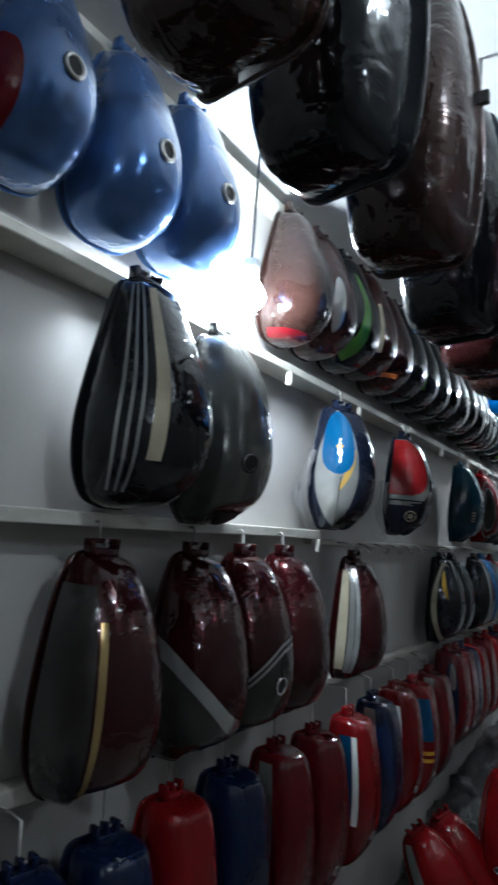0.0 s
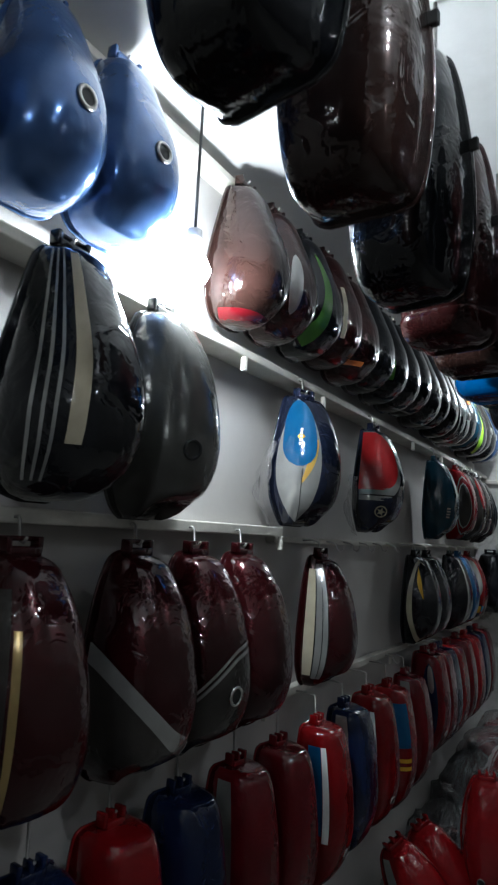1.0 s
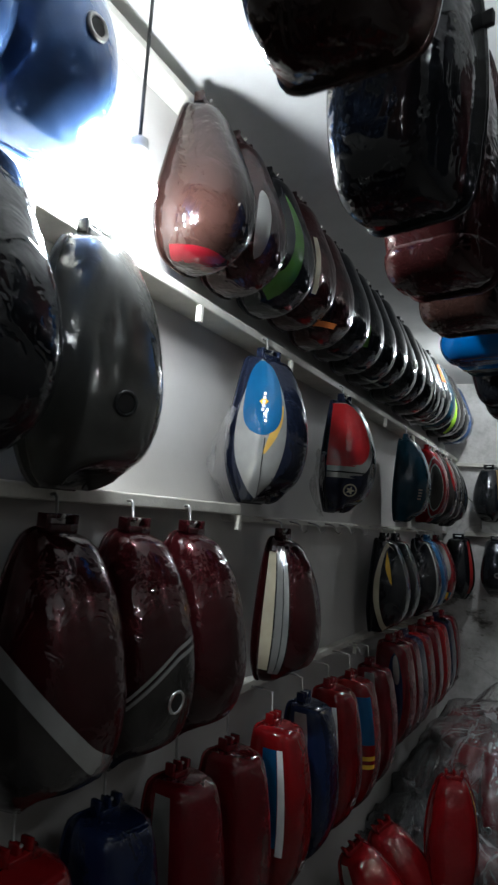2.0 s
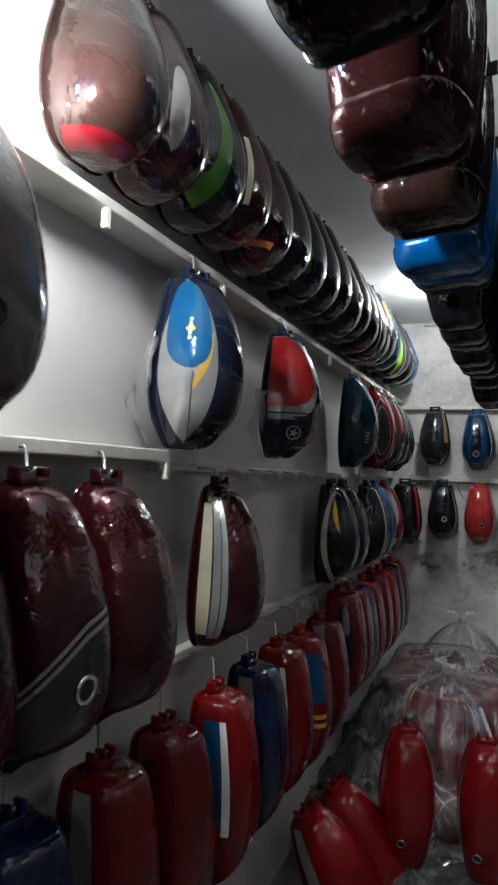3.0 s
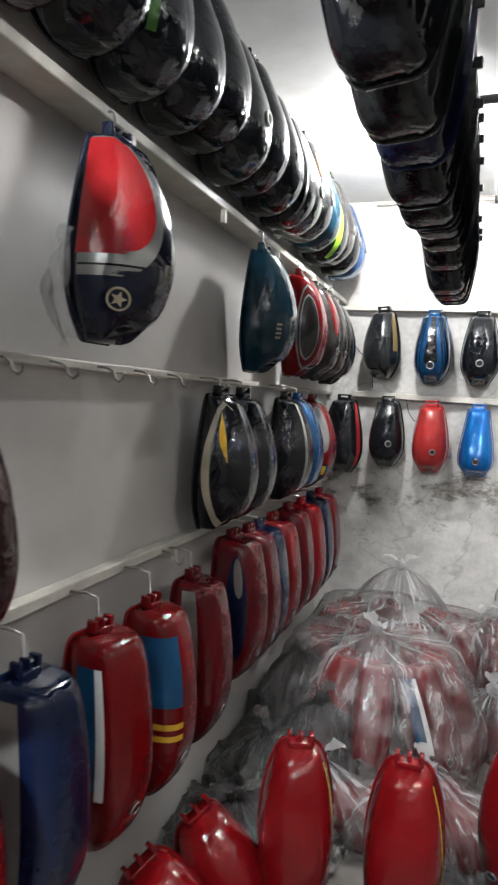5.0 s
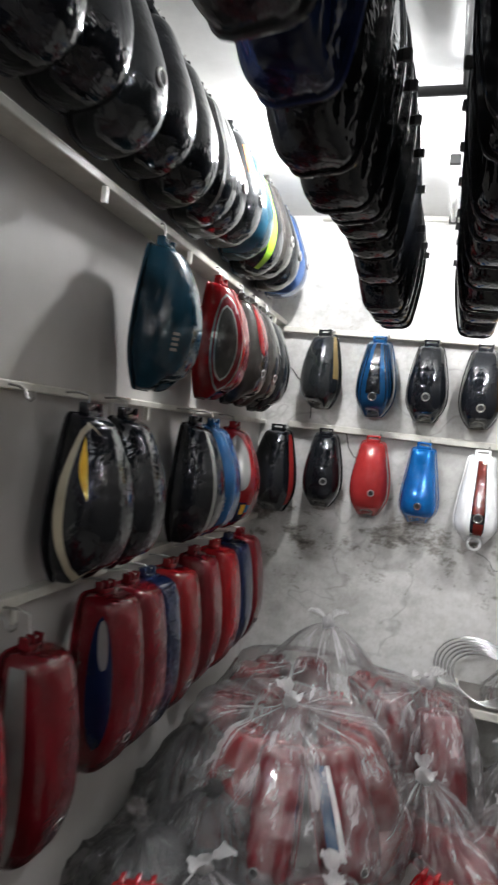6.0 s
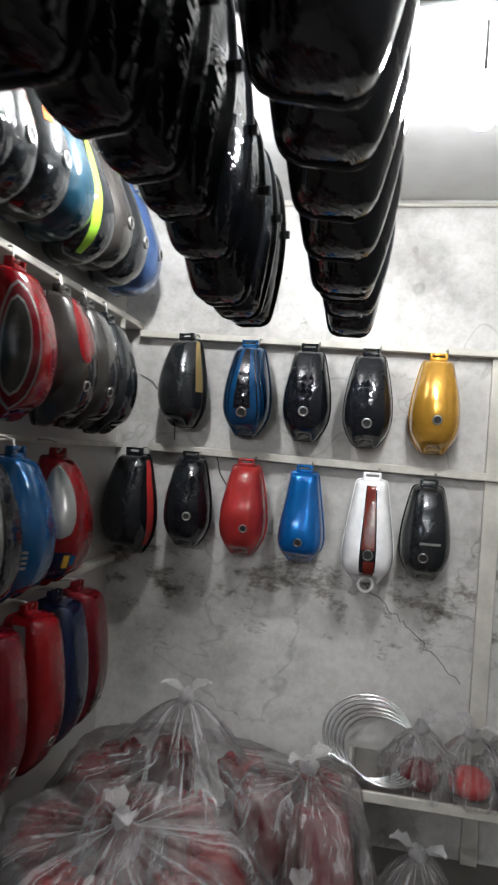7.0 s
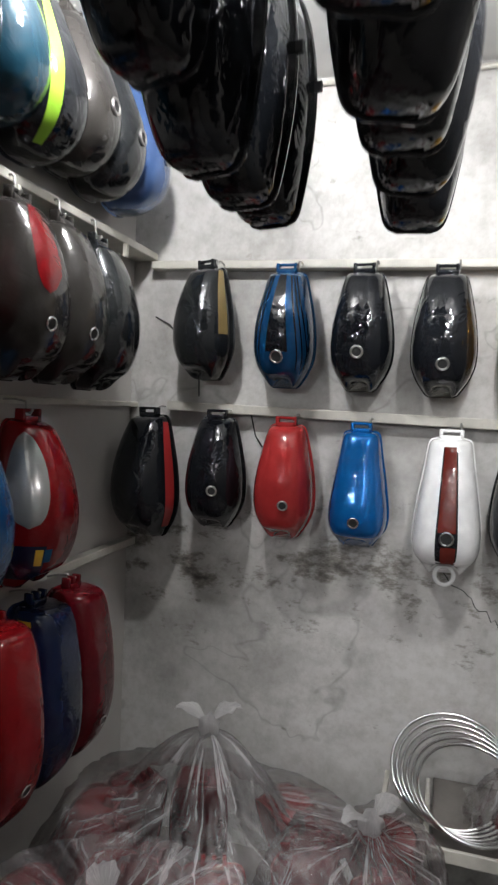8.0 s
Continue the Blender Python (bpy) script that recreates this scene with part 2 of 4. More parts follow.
# ---- mesh helpers ----
def mesh_of(name, bm, material, smooth=True):
    me = bpy.data.meshes.new(name)
    bm.normal_update()
    bm.to_mesh(me)
    bm.free()
    me.materials.append(material)
    if smooth:
        for p in me.polygons:
            p.use_smooth = True
    return me


def part(name, bm, material, parent=None, label="", smooth=True):
    ob = new(name, bm if isinstance(bm, bpy.types.Mesh) else mesh_of(name, bm, material, smooth))
    ob.parent = parent
    if label:
        tagged(ob, label)
    return ob


def box(bm, lo, hi, bevel=0.0):
    m = Matrix.LocRotScale([(a + b) / 2 for a, b in zip(lo, hi)], None, [b - a for a, b in zip(lo, hi)])
    vs = bmesh.ops.create_cube(bm, size=1.0, matrix=m)["verts"]
    if bevel:
        es = {e for v in vs for e in v.link_edges}
        bmesh.ops.bevel(bm, geom=list(es), offset=bevel, segments=2, affect="EDGES", profile=0.5)
    return bm


def tube(bm, pts, radius, sides=8):
    """A round bar along a chain of places."""
    rings = []
    pts = [Vector(p) for p in pts]
    for i, p in enumerate(pts):
        d = (pts[min(i + 1, len(pts) - 1)] - pts[max(i - 1, 0)]).normalized()
        side = d.cross(Vector((0, 0, 1)) if abs(d.z) < 0.9 else Vector((1, 0, 0))).normalized()
        up = side.cross(d)
        rings.append([bm.verts.new(p + radius * (math.cos(k * math.tau / sides) * side + math.sin(k * math.tau / sides) * up)) for k in range(sides)])
    for a, b in zip(rings, rings[1:]):
        for k in range(sides):
            bm.faces.new((a[k], a[(k + 1) % sides], b[(k + 1) % sides], b[k]))
    bm.faces.new(rings[0][::-1])
    bm.faces.new(rings[-1])
    return bm


def ease(table, s):
    """A smooth curve through (place, value) stops."""
    n = len(table)
    for i in range(n - 1):
        if s <= table[i + 1][0] or i == n - 2:
            (x0, v0), (x1, v1) = table[i], table[i + 1]
            slope = (v1 - v0) / (x1 - x0)
            m0 = slope if i == 0 else (v1 - table[i - 1][1]) / (x1 - table[i - 1][0])
            m1 = slope if i == n - 2 else (table[i + 2][1] - v0) / (table[i + 2][0] - x0)
            h = x1 - x0
            f = (s - x0) / h
            return (2 * f**3 - 3 * f * f + 1) * v0 + (f**3 - 2 * f * f + f) * h * m0 + (3 * f * f - 2 * f**3) * v1 + (f**3 - f * f) * h * m1


# Tank forms: half width, depth, length, width and depth along the length from the rear tab (0) to the nose (1), squareness.
FORMS = {
    "round": (0.118, 0.17, 0.45, [(0, 0.46), (0.015, 0.57), (0.05, 0.64), (0.2, 0.78), (0.42, 0.94), (0.62, 1.0), (0.76, 0.95), (0.87, 0.78), (0.95, 0.58), (0.985, 0.48), (1, 0.38)],
              [(0, 0.24), (0.02, 0.42), (0.06, 0.55), (0.25, 0.82), (0.46, 0.98), (0.64, 1.0), (0.82, 0.88), (0.93, 0.66), (0.982, 0.50), (1, 0.36)], 0.70),
    "long": (0.125, 0.20, 0.50, [(0, 0.26), (0.015, 0.42), (0.05, 0.56), (0.2, 0.77), (0.45, 0.94), (0.66, 1.0), (0.83, 0.92), (0.94, 0.70), (0.98, 0.54), (1, 0.40)],
             [(0, 0.18), (0.02, 0.38), (0.06, 0.52), (0.25, 0.80), (0.48, 0.96), (0.68, 1.0), (0.84, 0.88), (0.95, 0.62), (0.985, 0.46), (1, 0.34)], 0.74),
    "hung": (0.100, 0.155, 0.51, [(0, 0.30), (0.015, 0.48), (0.06, 0.64), (0.2, 0.86), (0.42, 1.0), (0.62, 0.97), (0.78, 0.86), (0.9, 0.74), (0.96, 0.65), (0.988, 0.52), (1, 0.34)],
             [(0, 0.20), (0.02, 0.42), (0.06, 0.58), (0.25, 0.86), (0.46, 1.0), (0.64, 0.96), (0.8, 0.84), (0.91, 0.70), (0.965, 0.58), (0.988, 0.46), (1, 0.30)], 0.62),
    "slim": (0.090, 0.17, 0.53, [(0, 0.62), (0.008, 0.76), (0.03, 0.86), (0.12, 0.95), (0.4, 1.0), (0.66, 0.98), (0.84, 0.84), (0.94, 0.66), (0.985, 0.48), (1, 0.22)],
             [(0, 0.42), (0.008, 0.56), (0.03, 0.68), (0.15, 0.82), (0.42, 0.98), (0.66, 1.0), (0.84, 0.84), (0.94, 0.62), (0.985, 0.42), (1, 0.18)], 0.54),
    "sport": (0.135, 0.23, 0.52, [(0, 0.26), (0.015, 0.40), (0.06, 0.52), (0.22, 0.68), (0.45, 0.88), (0.66, 1.0), (0.82, 0.94), (0.93, 0.76), (0.98, 0.54), (1, 0.22)],
              [(0, 0.18), (0.02, 0.34), (0.06, 0.46), (0.25, 0.70), (0.48, 0.94), (0.66, 1.0), (0.82, 0.92), (0.94, 0.66), (0.985, 0.42), (1, 0.16)], 0.74),
    "slung": (0.106, 0.155, 0.51, [(0, 0.34), (0.015, 0.50), (0.06, 0.62), (0.22, 0.80), (0.45, 0.95), (0.66, 1.0), (0.82, 0.95), (0.92, 0.88), (0.968, 0.80), (0.99, 0.68), (1, 0.52)],
              [(0, 0.22), (0.02, 0.40), (0.06, 0.52), (0.25, 0.76), (0.48, 0.95), (0.66, 1.0), (0.82, 0.95), (0.93, 0.84), (0.975, 0.72), (0.99, 0.58), (1, 0.40)], 0.50),
    "top": (0.130, 0.190, 0.445, [(0, 0.26), (0.015, 0.40), (0.06, 0.52), (0.22, 0.68), (0.45, 0.88), (0.66, 1.0), (0.82, 0.94), (0.93, 0.76), (0.98, 0.54), (1, 0.22)],
            [(0, 0.18), (0.02, 0.34), (0.06, 0.46), (0.25, 0.70), (0.48, 0.94), (0.66, 1.0), (0.82, 0.92), (0.94, 0.66), (0.985, 0.42), (1, 0.16)], 0.74),
    "square": (0.108, 0.17, 0.44, [(0, 0.40), (0.01, 0.54), (0.04, 0.62), (0.2, 0.72), (0.45, 0.88), (0.70, 1.0), (0.84, 0.94), (0.94, 0.66), (1, 0.50)],
               [(0, 0.25), (0.01, 0.4), (0.05, 0.52), (0.25, 0.72), (0.5, 0.92), (0.70, 1.0), (0.84, 0.9), (0.95, 0.62), (1, 0.38)], 0.60),
}
FORMS["medium"] = (0.106, 0.180, 0.460, *FORMS["long"][3:])
FORMS["compact"] = (0.103, 0.150, 0.395, *FORMS["round"][3:])
FORMS["blocky"] = (0.098, 0.150, 0.390, *FORMS["square"][3:])
TAB = 0.035
NOTCHED = ("round", "square", "long", "medium", "compact", "blocky")  # forms with an arch cut into the nose for the steering head


def skin(form, s, a, lift=0.0):
    """A place on the tank's skin: s from tab to nose, a from 0 (one seam) through 0.5 (crown) to 1."""
    w, d, length, wide, deep, sq = FORMS[form]

    def at(s, a):
        c, n = math.cos(math.pi * a), math.sin(math.pi * a)
        x = w * ease(wide, s) * math.copysign(abs(c) ** sq, c)
        y = -d * ease(deep, s) * max(n, 0.0) ** sq
        arch = max(0.0, 1 - ((a - 0.5) / 0.24) ** 2) ** 0.5 * max(0.0, (s - 0.86) / 0.14) ** 1.3 if form in NOTCHED else 0.0
        return Vector((x, y, -TAB - length * (s - 0.075 * arch)))

    p = at(s, a)
    if lift:
        e = 0.004
        ds = at(min(s + e, 1), a) - at(max(s - e, 0), a)
        da = at(s, min(a + e, 1)) - at(s, max(a - e, 0))
        n = da.cross(ds).normalized()
        if n.dot(Vector((p.x, p.y, 0))) < 0:
            n = -n
        p = p + n * lift
    return p


MESHES = {}
LENGTHS = [0, 0.012, 0.03, 0.055] + [0.1 + 0.05 * k for k in range(15)] + [0.835, 0.865, 0.89, 0.915, 0.935, 0.952, 0.967, 0.979, 0.988, 0.995, 1.0]


def body_mesh(form):
    if form not in MESHES:
        bm = bmesh.new()
        rows = []
        for s in LENGTHS:
            rows.append([bm.verts.new(skin(form, s, k / 22)) for k in range(23)])
        for a, b in zip(rows, rows[1:]):
            for k in range(22):
                bm.faces.new((a[k], a[k + 1], b[k + 1], b[k]))
            bm.faces.new((a[0], b[0], b[-1], a[-1]))
        bm.faces.new(rows[0])
        bm.faces.new(rows[-1][::-1])
        bmesh.ops.recalc_face_normals(bm, faces=bm.faces)
        MESHES[form] = bm
    return MESHES[form].copy()


def flange_mesh(form):
    bm = bmesh.new()
    ss = list(LENGTHS)
    line = [skin(form, s, 0) for s in ss] + [skin(form, s, 1) for s in reversed(ss)]
    n = len(line)
    loops = []
    mid = Vector((0, 0, -TAB - FORMS[form][2] * 0.55))
    for grow, y in ((-0.006, -0.003), (0.004, -0.003), (0.004, 0.003), (-0.006, 0.003)):
        loops.append([bm.verts.new(p + (Vector((p.x, 0, (p.z - mid.z) * 0.3)).normalized() * grow) + Vector((0, y, 0))) for p in line])
    for a, b in zip(loops, loops[1:] + loops[:1]):
        for k in range(n):
            bm.faces.new((a[k], a[(k + 1) % n], b[(k + 1) % n], b[k]))
    bmesh.ops.recalc_face_normals(bm, faces=bm.faces)
    return bm


def tab_mesh(form, fins=2):
    """The rear mounting ears, which hang over the hook."""
    bm = bmesh.new()
    w = FORMS[form][0] * 0.30
    box(bm, (-w, -0.045, -TAB - 0.006), (w, -0.008, -TAB + 0.012), 0.003)
    for k in range(fins):
        x = -w + (2 * w) * k / max(1, fins - 1)
        box(bm, (x - 0.006, -0.040, -TAB), (x + 0.006, -0.012, -0.004), 0.003)
    if fins == 2:
        box(bm, (-w, -0.030, -0.014), (w, -0.018, -0.004), 0.003)
    return bm


def patch_mesh(form, s0, s1, lo, hi, lift=0.0012, rows=18, cols=10):
    """A decal that lies on the skin between two edges, which are functions of the share of its length."""
    bm = bmesh.new()
    grid = []
    for i in range(rows + 1):
        f = i / rows
        s = s0 + (s1 - s0) * f
        a0, a1 = lo(f), hi(f)
        grid.append([bm.verts.new(skin(form, s, a0 + (a1 - a0) * k / cols, lift)) for k in range(cols + 1)])
    for a, b in zip(grid, grid[1:]):
        for k in range(cols):
            bm.faces.new((a[k], a[k + 1], b[k + 1], b[k]))
    bmesh.ops.recalc_face_normals(bm, faces=bm.faces)
    return bm


def ring_mesh(radius, thick, sides=20, round_=6):
    bm = bmesh.new()
    loops = []
    for i in range(sides):
        t = i * math.tau / sides
        loops.append([bm.verts.new(((radius + thick * math.cos(q)) * math.cos(t), (radius + thick * math.cos(q)) * math.sin(t), thick * math.sin(q)))
                      for q in (k * math.tau / round_ for k in range(round_))])
    for i in range(sides):
        a, b = loops[i], loops[(i + 1) % sides]
        for k in range(round_):
            bm.faces.new((a[k], b[k], b[(k + 1) % round_], a[(k + 1) % round_]))
    return bm


def disc_mesh(radius, depth, sides=18):
    bm = bmesh.new()
    bmesh.ops.create_cone(bm, cap_ends=True, segments=sides, radius1=radius, radius2=radius, depth=depth)
    return bm


def lip_mesh(form, s0=0.875, s1=0.99, proud=0.008, rows=10, cols=26):
    """The rolled lower lip of a slung tank, standing proud of its skin all the way round."""
    bm = bmesh.new()
    grid = []
    for i in range(rows + 1):
        f = i / rows
        lift = 0.0008 + proud * max(0.0, math.sin(math.pi * f)) ** 0.45
        grid.append([bm.verts.new(skin(form, s0 + (s1 - s0) * f, 0.03 + 0.94 * k / cols, lift)) for k in range(cols + 1)])
    for a, b in zip(grid, grid[1:]):
        for k in range(cols):
            bm.faces.new((a[k], a[k + 1], b[k + 1], b[k]))
    bmesh.ops.recalc_face_normals(bm, faces=bm.faces)
    return bm


def facing(form, s, a, lift=0.0):
    """A pose on the skin whose z points out of it."""
    p, q = skin(form, s, a, lift or 0.0005), skin(form, s, a, (lift or 0.0005) + 0.01)
    return Matrix.Translation(p) @ (q - p).to_track_quat("Z", "Y").to_matrix().to_4x4()


def sheet_mesh(form, a0, a1, lo, hi, lift=0.0012, cols=22, rows=8):
    """A decal that runs round the skin from a0 to a1, between two heights that are functions of the share of that way."""
    bm = bmesh.new()
    grid = []
    for i in range(cols + 1):
        f = i / cols
        s0, s1 = lo(f), hi(f)
        grid.append([bm.verts.new(skin(form, s0 + (s1 - s0) * k / rows, a0 + (a1 - a0) * f, lift)) for k in range(rows + 1)])
    for p, q in zip(grid, grid[1:]):
        for k in range(rows):
            bm.faces.new((p[k], p[k + 1], q[k + 1], q[k]))
    bmesh.ops.recalc_face_normals(bm, faces=bm.faces)
    return bm


def const(v):
    return lambda f: v


def lens(mid, half, power=2.0):
    """Both edges of an oval decal round the line mid."""
    def width(f):
        return half * max(0.0, 1 - abs(2 * f - 1) ** power) ** 0.5
    return (lambda f: mid - width(f)), (lambda f: mid + width(f))


def decal(tank, form, name, material, s0, s1, lo, hi, label="", lift=0.0012):
    return part(name, patch_mesh(form, s0, s1, lo, hi, lift), material, tank, label)


def make_tank(form, material, label, cap=None, decals=None, fins=2, tag="motorcycle_fuel_tank", group="displayed fuel tanks"):
    tank = new(tag)
    tagged(tank, label, "fuel tank", group)
    part("body", body_mesh(form), material, tank)
    part("seam_flange", flange_mesh(form), material, tank)
    part("mounting_tab", tab_mesh(form, fins), material, tank)
    if cap:
        s, a, r, m = cap
        neck = part("filler_neck", ring_mesh(r, r * 0.22), m, tank, "bare metal filler neck")
        neck.matrix_basis = facing(form, s, a, 0.002)
        # no hole is cut: a near-black disc paints the shade inside the neck
        hole = part("filler_shade_disc", disc_mesh(r * 0.9, 0.004), HOLE, neck, "dark disc painted as the filler hole's shade", smooth=False)
        hole.matrix_basis = Matrix.Translation((0, 0, -0.001))
    if decals:
        decals(tank, form)
    return tank


# ---- the room ----
RIGHT, BACK, FRONT, TOP = 2.35, 7.80, -0.6, 2.86


def slab(name, lo, hi, material, label="", category="", bevel=0.0):
    ob = part(name, box(bmesh.new(), lo, hi, bevel), material, smooth=False)
    return tagged(ob, label, category, kind="structure")


slab("floor", (-0.2, FRONT - 0.2, -0.15), (RIGHT + 0.2, BACK + 0.2, 0.0), FLOOR, "dusty grey concrete floor", "floor")
slab("wall_left", (-0.2, FRONT, 0.0), (0.0, BACK, TOP), WALL, "cream painted side wall carrying tank rails", "wall")
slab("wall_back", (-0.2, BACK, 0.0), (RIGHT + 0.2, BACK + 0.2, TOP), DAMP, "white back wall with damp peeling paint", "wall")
slab("wall_right", (RIGHT, FRONT, 0.0), (RIGHT + 0.2, BACK, TOP), FARWALL, "plain unseen side wall, dark to cut bounced light", "wall")
slab("wall_front", (-0.2, FRONT - 0.2, 0.0), (RIGHT + 0.2, FRONT, TOP), FARWALL, "plain unseen end wall, dark to cut bounced light", "wall")
slab("ceiling", (-0.2, FRONT - 0.2, TOP), (RIGHT + 0.2, BACK + 0.2, TOP + 0.15), CEIL, "whitewashed concrete ceiling", "ceiling")
slab("trim_post", (1.69, BACK - 0.03, 0.0), (1.76, BACK, 2.2), RAIL, "cream painted upright batten on the wall", "batten", 0.003)


# ---- bulbs, with the added fill ----
def bulb(place, radius, power, name="bulb_or_fill"):
    lamp = new(name)
    lamp.location = place
    tagged(lamp, "bare white glowing bulb in a holder; some are unseen added fill", "light bulb", "bare bulbs")
    bm = bmesh.new()
    bmesh.ops.create_uvsphere(bm, u_segments=20, v_segments=12, radius=radius)
    for v in bm.verts:
        if v.co.z > 0:
            v.co.z *= 1.25
            v.co.x *= 1 - 0.35 * v.co.z / (1.25 * radius)
            v.co.y *= 1 - 0.35 * v.co.z / (1.25 * radius)
    part("glass", bm, glow("lit_bulb", (0.94, 0.98, 1.0), power), lamp, "glowing white glass")
    bm = bmesh.new()
    bmesh.ops.create_cone(bm, cap_ends=True, segments=16, radius1=radius * 0.5, radius2=radius * 0.42, depth=0.05, matrix=Matrix.Translation((0, 0, radius * 1.25 + 0.02)))
    part("holder", bm, WHITE, lamp, "white plastic lamp holder")
    bm = tube(bmesh.new(), [(0, 0, radius * 1.25 + 0.04), (0, 0, TOP - place[2])], 0.004, 6)
    part("flex", bm, RUBBER, lamp, "thin dark flex")
    return lamp


for place, radius, power in LAMPS:
    bulb(place, radius, power)


# ---- rails with hooks ----
def rail(lo, hi, hooks, along, label, drop=0.05, brackets=()):
    """A wall rail between two corners, with wire hooks at places along its length."""
    thing = new("tank_rail")
    tagged(thing, label, "rail", "tank rails")
    part("bar", box(bmesh.new(), lo, hi, 0.004), RAIL, thing, smooth=False)
    thing["front"] = hi[0] if along == "y" else lo[1]
    thing["level"] = lo[2]
    thing["axis"] = along
    bm = bmesh.new()
    if along == "y":
        pts = [(0.0, 0, 0.0), (0.03, 0, -0.004), (0.045, 0, -0.012), (0.05, 0, -0.03), (0.062, 0, -0.036), (0.072, 0, -0.028), (0.074, 0, -0.012)]
    else:
        pts = [(0, 0, 0), (0, -0.03, -0.004), (0, -0.045, -0.012), (0, -0.05, -0.03), (0, -0.062, -0.036), (0, -0.072, -0.028), (0, -0.074, -0.012)]
    tube(bm, pts, 0.0035, 6)
    hook = mesh_of("hook", bm, STEEL)
    for h in hooks:
        o = part("hook", hook, STEEL, thing)
        o.location = (hi[0], h, lo[2] + 0.012) if along == "y" else (h, lo[1], lo[2] + 0.012)
    bm = bmesh.new()
    box(bm, (-0.012, -0.008, -0.045), (0.004, 0.008, 0.0), 0.002)
    arm = mesh_of("bracket", bm, RAIL, False)
    for b in brackets:
        o = part("bracket", arm, RAIL, thing)
        o.location = (hi[0], b, lo[2]) if along == "y" else (b, lo[1], lo[2])
    return thing


def steps(a, b, d):
    out = []
    while a < b:
        out.append(round(a, 3))
        a += d
    return out


RAIL0 = rail((0.0, 0.2, 2.775), (0.07, BACK, 2.80), [], "y", "cream steel rail close under the ceiling", brackets=steps(1.0, 7.7, 0.6))
RAIL1 = rail((0.0, 0.2, 2.235), (0.10, BACK, 2.262), [], "y", "cream angle-iron rail with small brackets on the wall", brackets=steps(2.74, 7.7, 0.6))
RAIL2 = rail((0.0, 0.2, 1.69), (0.085, 4.27, 1.722), [], "y", "cream steel shelf rail with hooks on the wall", brackets=[4.26])
RAIL2B = rail((0.0, 4.30, 1.668), (0.035, BACK, 1.69), [4.75, 4.93, 5.12, 5.3, 5.5], "y", "thin cream hook rail on the wall", brackets=[6.0, 6.25])
RAIL3 = rail((0.0, 0.2, 1.13), (0.05, 4.27, 1.17), [], "y", "scuffed cream lower rail on the wall", brackets=[4.26])
RAIL3B = rail((0.0, 4.32, 1.125), (0.04, BACK, 1.155), [5.5], "y", "scuffed cream lower hook rail on the wall", brackets=[5.6])
RAILA = rail((0.06, BACK - 0.055, 2.195), (RIGHT - 0.3, BACK - 0.003, 2.225), [], "x", "cream steel hook rail on the back wall")
RAILB = rail((0.15, BACK - 0.055, 1.665), (RIGHT - 0.3, BACK - 0.003, 1.70), [], "x", "cream steel hook rail on the back wall")

for sagging in (RAILA, RAILB):
    sagging.matrix_basis = pose(0, 0, 0, 0, 1.0, 0)

# ---- ceiling pipes that carry two rows ----
def ceiling_pipe(x, y0, y1, label):
    thing = tagged(new("ceiling_pipe"), label, "pipe", "ceiling pipes")
    part("pipe", tube(bmesh.new(), [(x, y0, 2.68), (x, y1, 2.68)], 0.011, 10), STEEL, thing)
    for y in steps(y0 + 0.1, y1, 0.75):
        part("hanger", tube(bmesh.new(), [(x, y, 2.68), (x, y, TOP)], 0.005, 6), STEEL, thing)
    thing["front"], thing["level"], thing["axis"] = x, 2.68, "pipe"
    return thing


PIPEA = ceiling_pipe(0.78, 1.2, 7.15, "dark steel pipe hung under the ceiling")
PIPEB = ceiling_pipe(1.11, 1.2, 7.15, "dark steel pipe hung under the ceiling")


# ---- decal sets ----
def side(tank, form, name, m, s0, s1, a0, a1, label="", lift=0.0012):
    return decal(tank, form, name, m, s0, s1, const(a0), const(a1), label, lift)


def oval(tank, form, name, m, s0, s1, mid, half, label="", lift=0.0012, power=2.4):
    lo, hi = lens(mid, half, power)
    return decal(tank, form, name, m, s0, s1, lo, hi, label, lift)


def emblem(tank, form, s, a, gold=True):
    """A small badge: a diamond over a row of bars."""
    m = facing(form, s, a, 0.003)
    badge = part("badge", disc_mesh(0.014, 0.002, 4), YELLOW if gold else SILVER, tank, "small gold diamond badge", smooth=False)
    badge.matrix_basis = m
    bm = bmesh.new()
    for k in range(5):
        box(bm, (-0.004, -0.030 + 0.0125 * k, 0.001), (0.004, -0.021 + 0.0125 * k, 0.0028))
    part("badge_bars", bm, WHITE, badge, "white badge bars", smooth=False)


def star(tank, form, s, a):
    badge = part("badge", ring_mesh(0.024, 0.003, 20, 5), CREAM, tank, "pale gold ring badge with a star")
    badge.matrix_basis = facing(form, s, a, 0.002)
    bm = bmesh.new()
    vs = [bm.verts.new((r * math.cos(t), r * math.sin(t), 0.001)) for k in range(10) for r, t in [((0.019, 0.008)[k % 2], k * math.pi / 5)]]
    top = [bm.verts.new(v.co + Vector((0, 0, 0.0015))) for v in vs]
    bm.faces.new(vs[::-1])
    bm.faces.new(top)
    for k in range(10):
        bm.faces.new((vs[k], vs[(k + 1) % 10], top[(k + 1) % 10], top[k]))
    part("star", bm, CREAM, badge, "raised pale gold star", smooth=False)


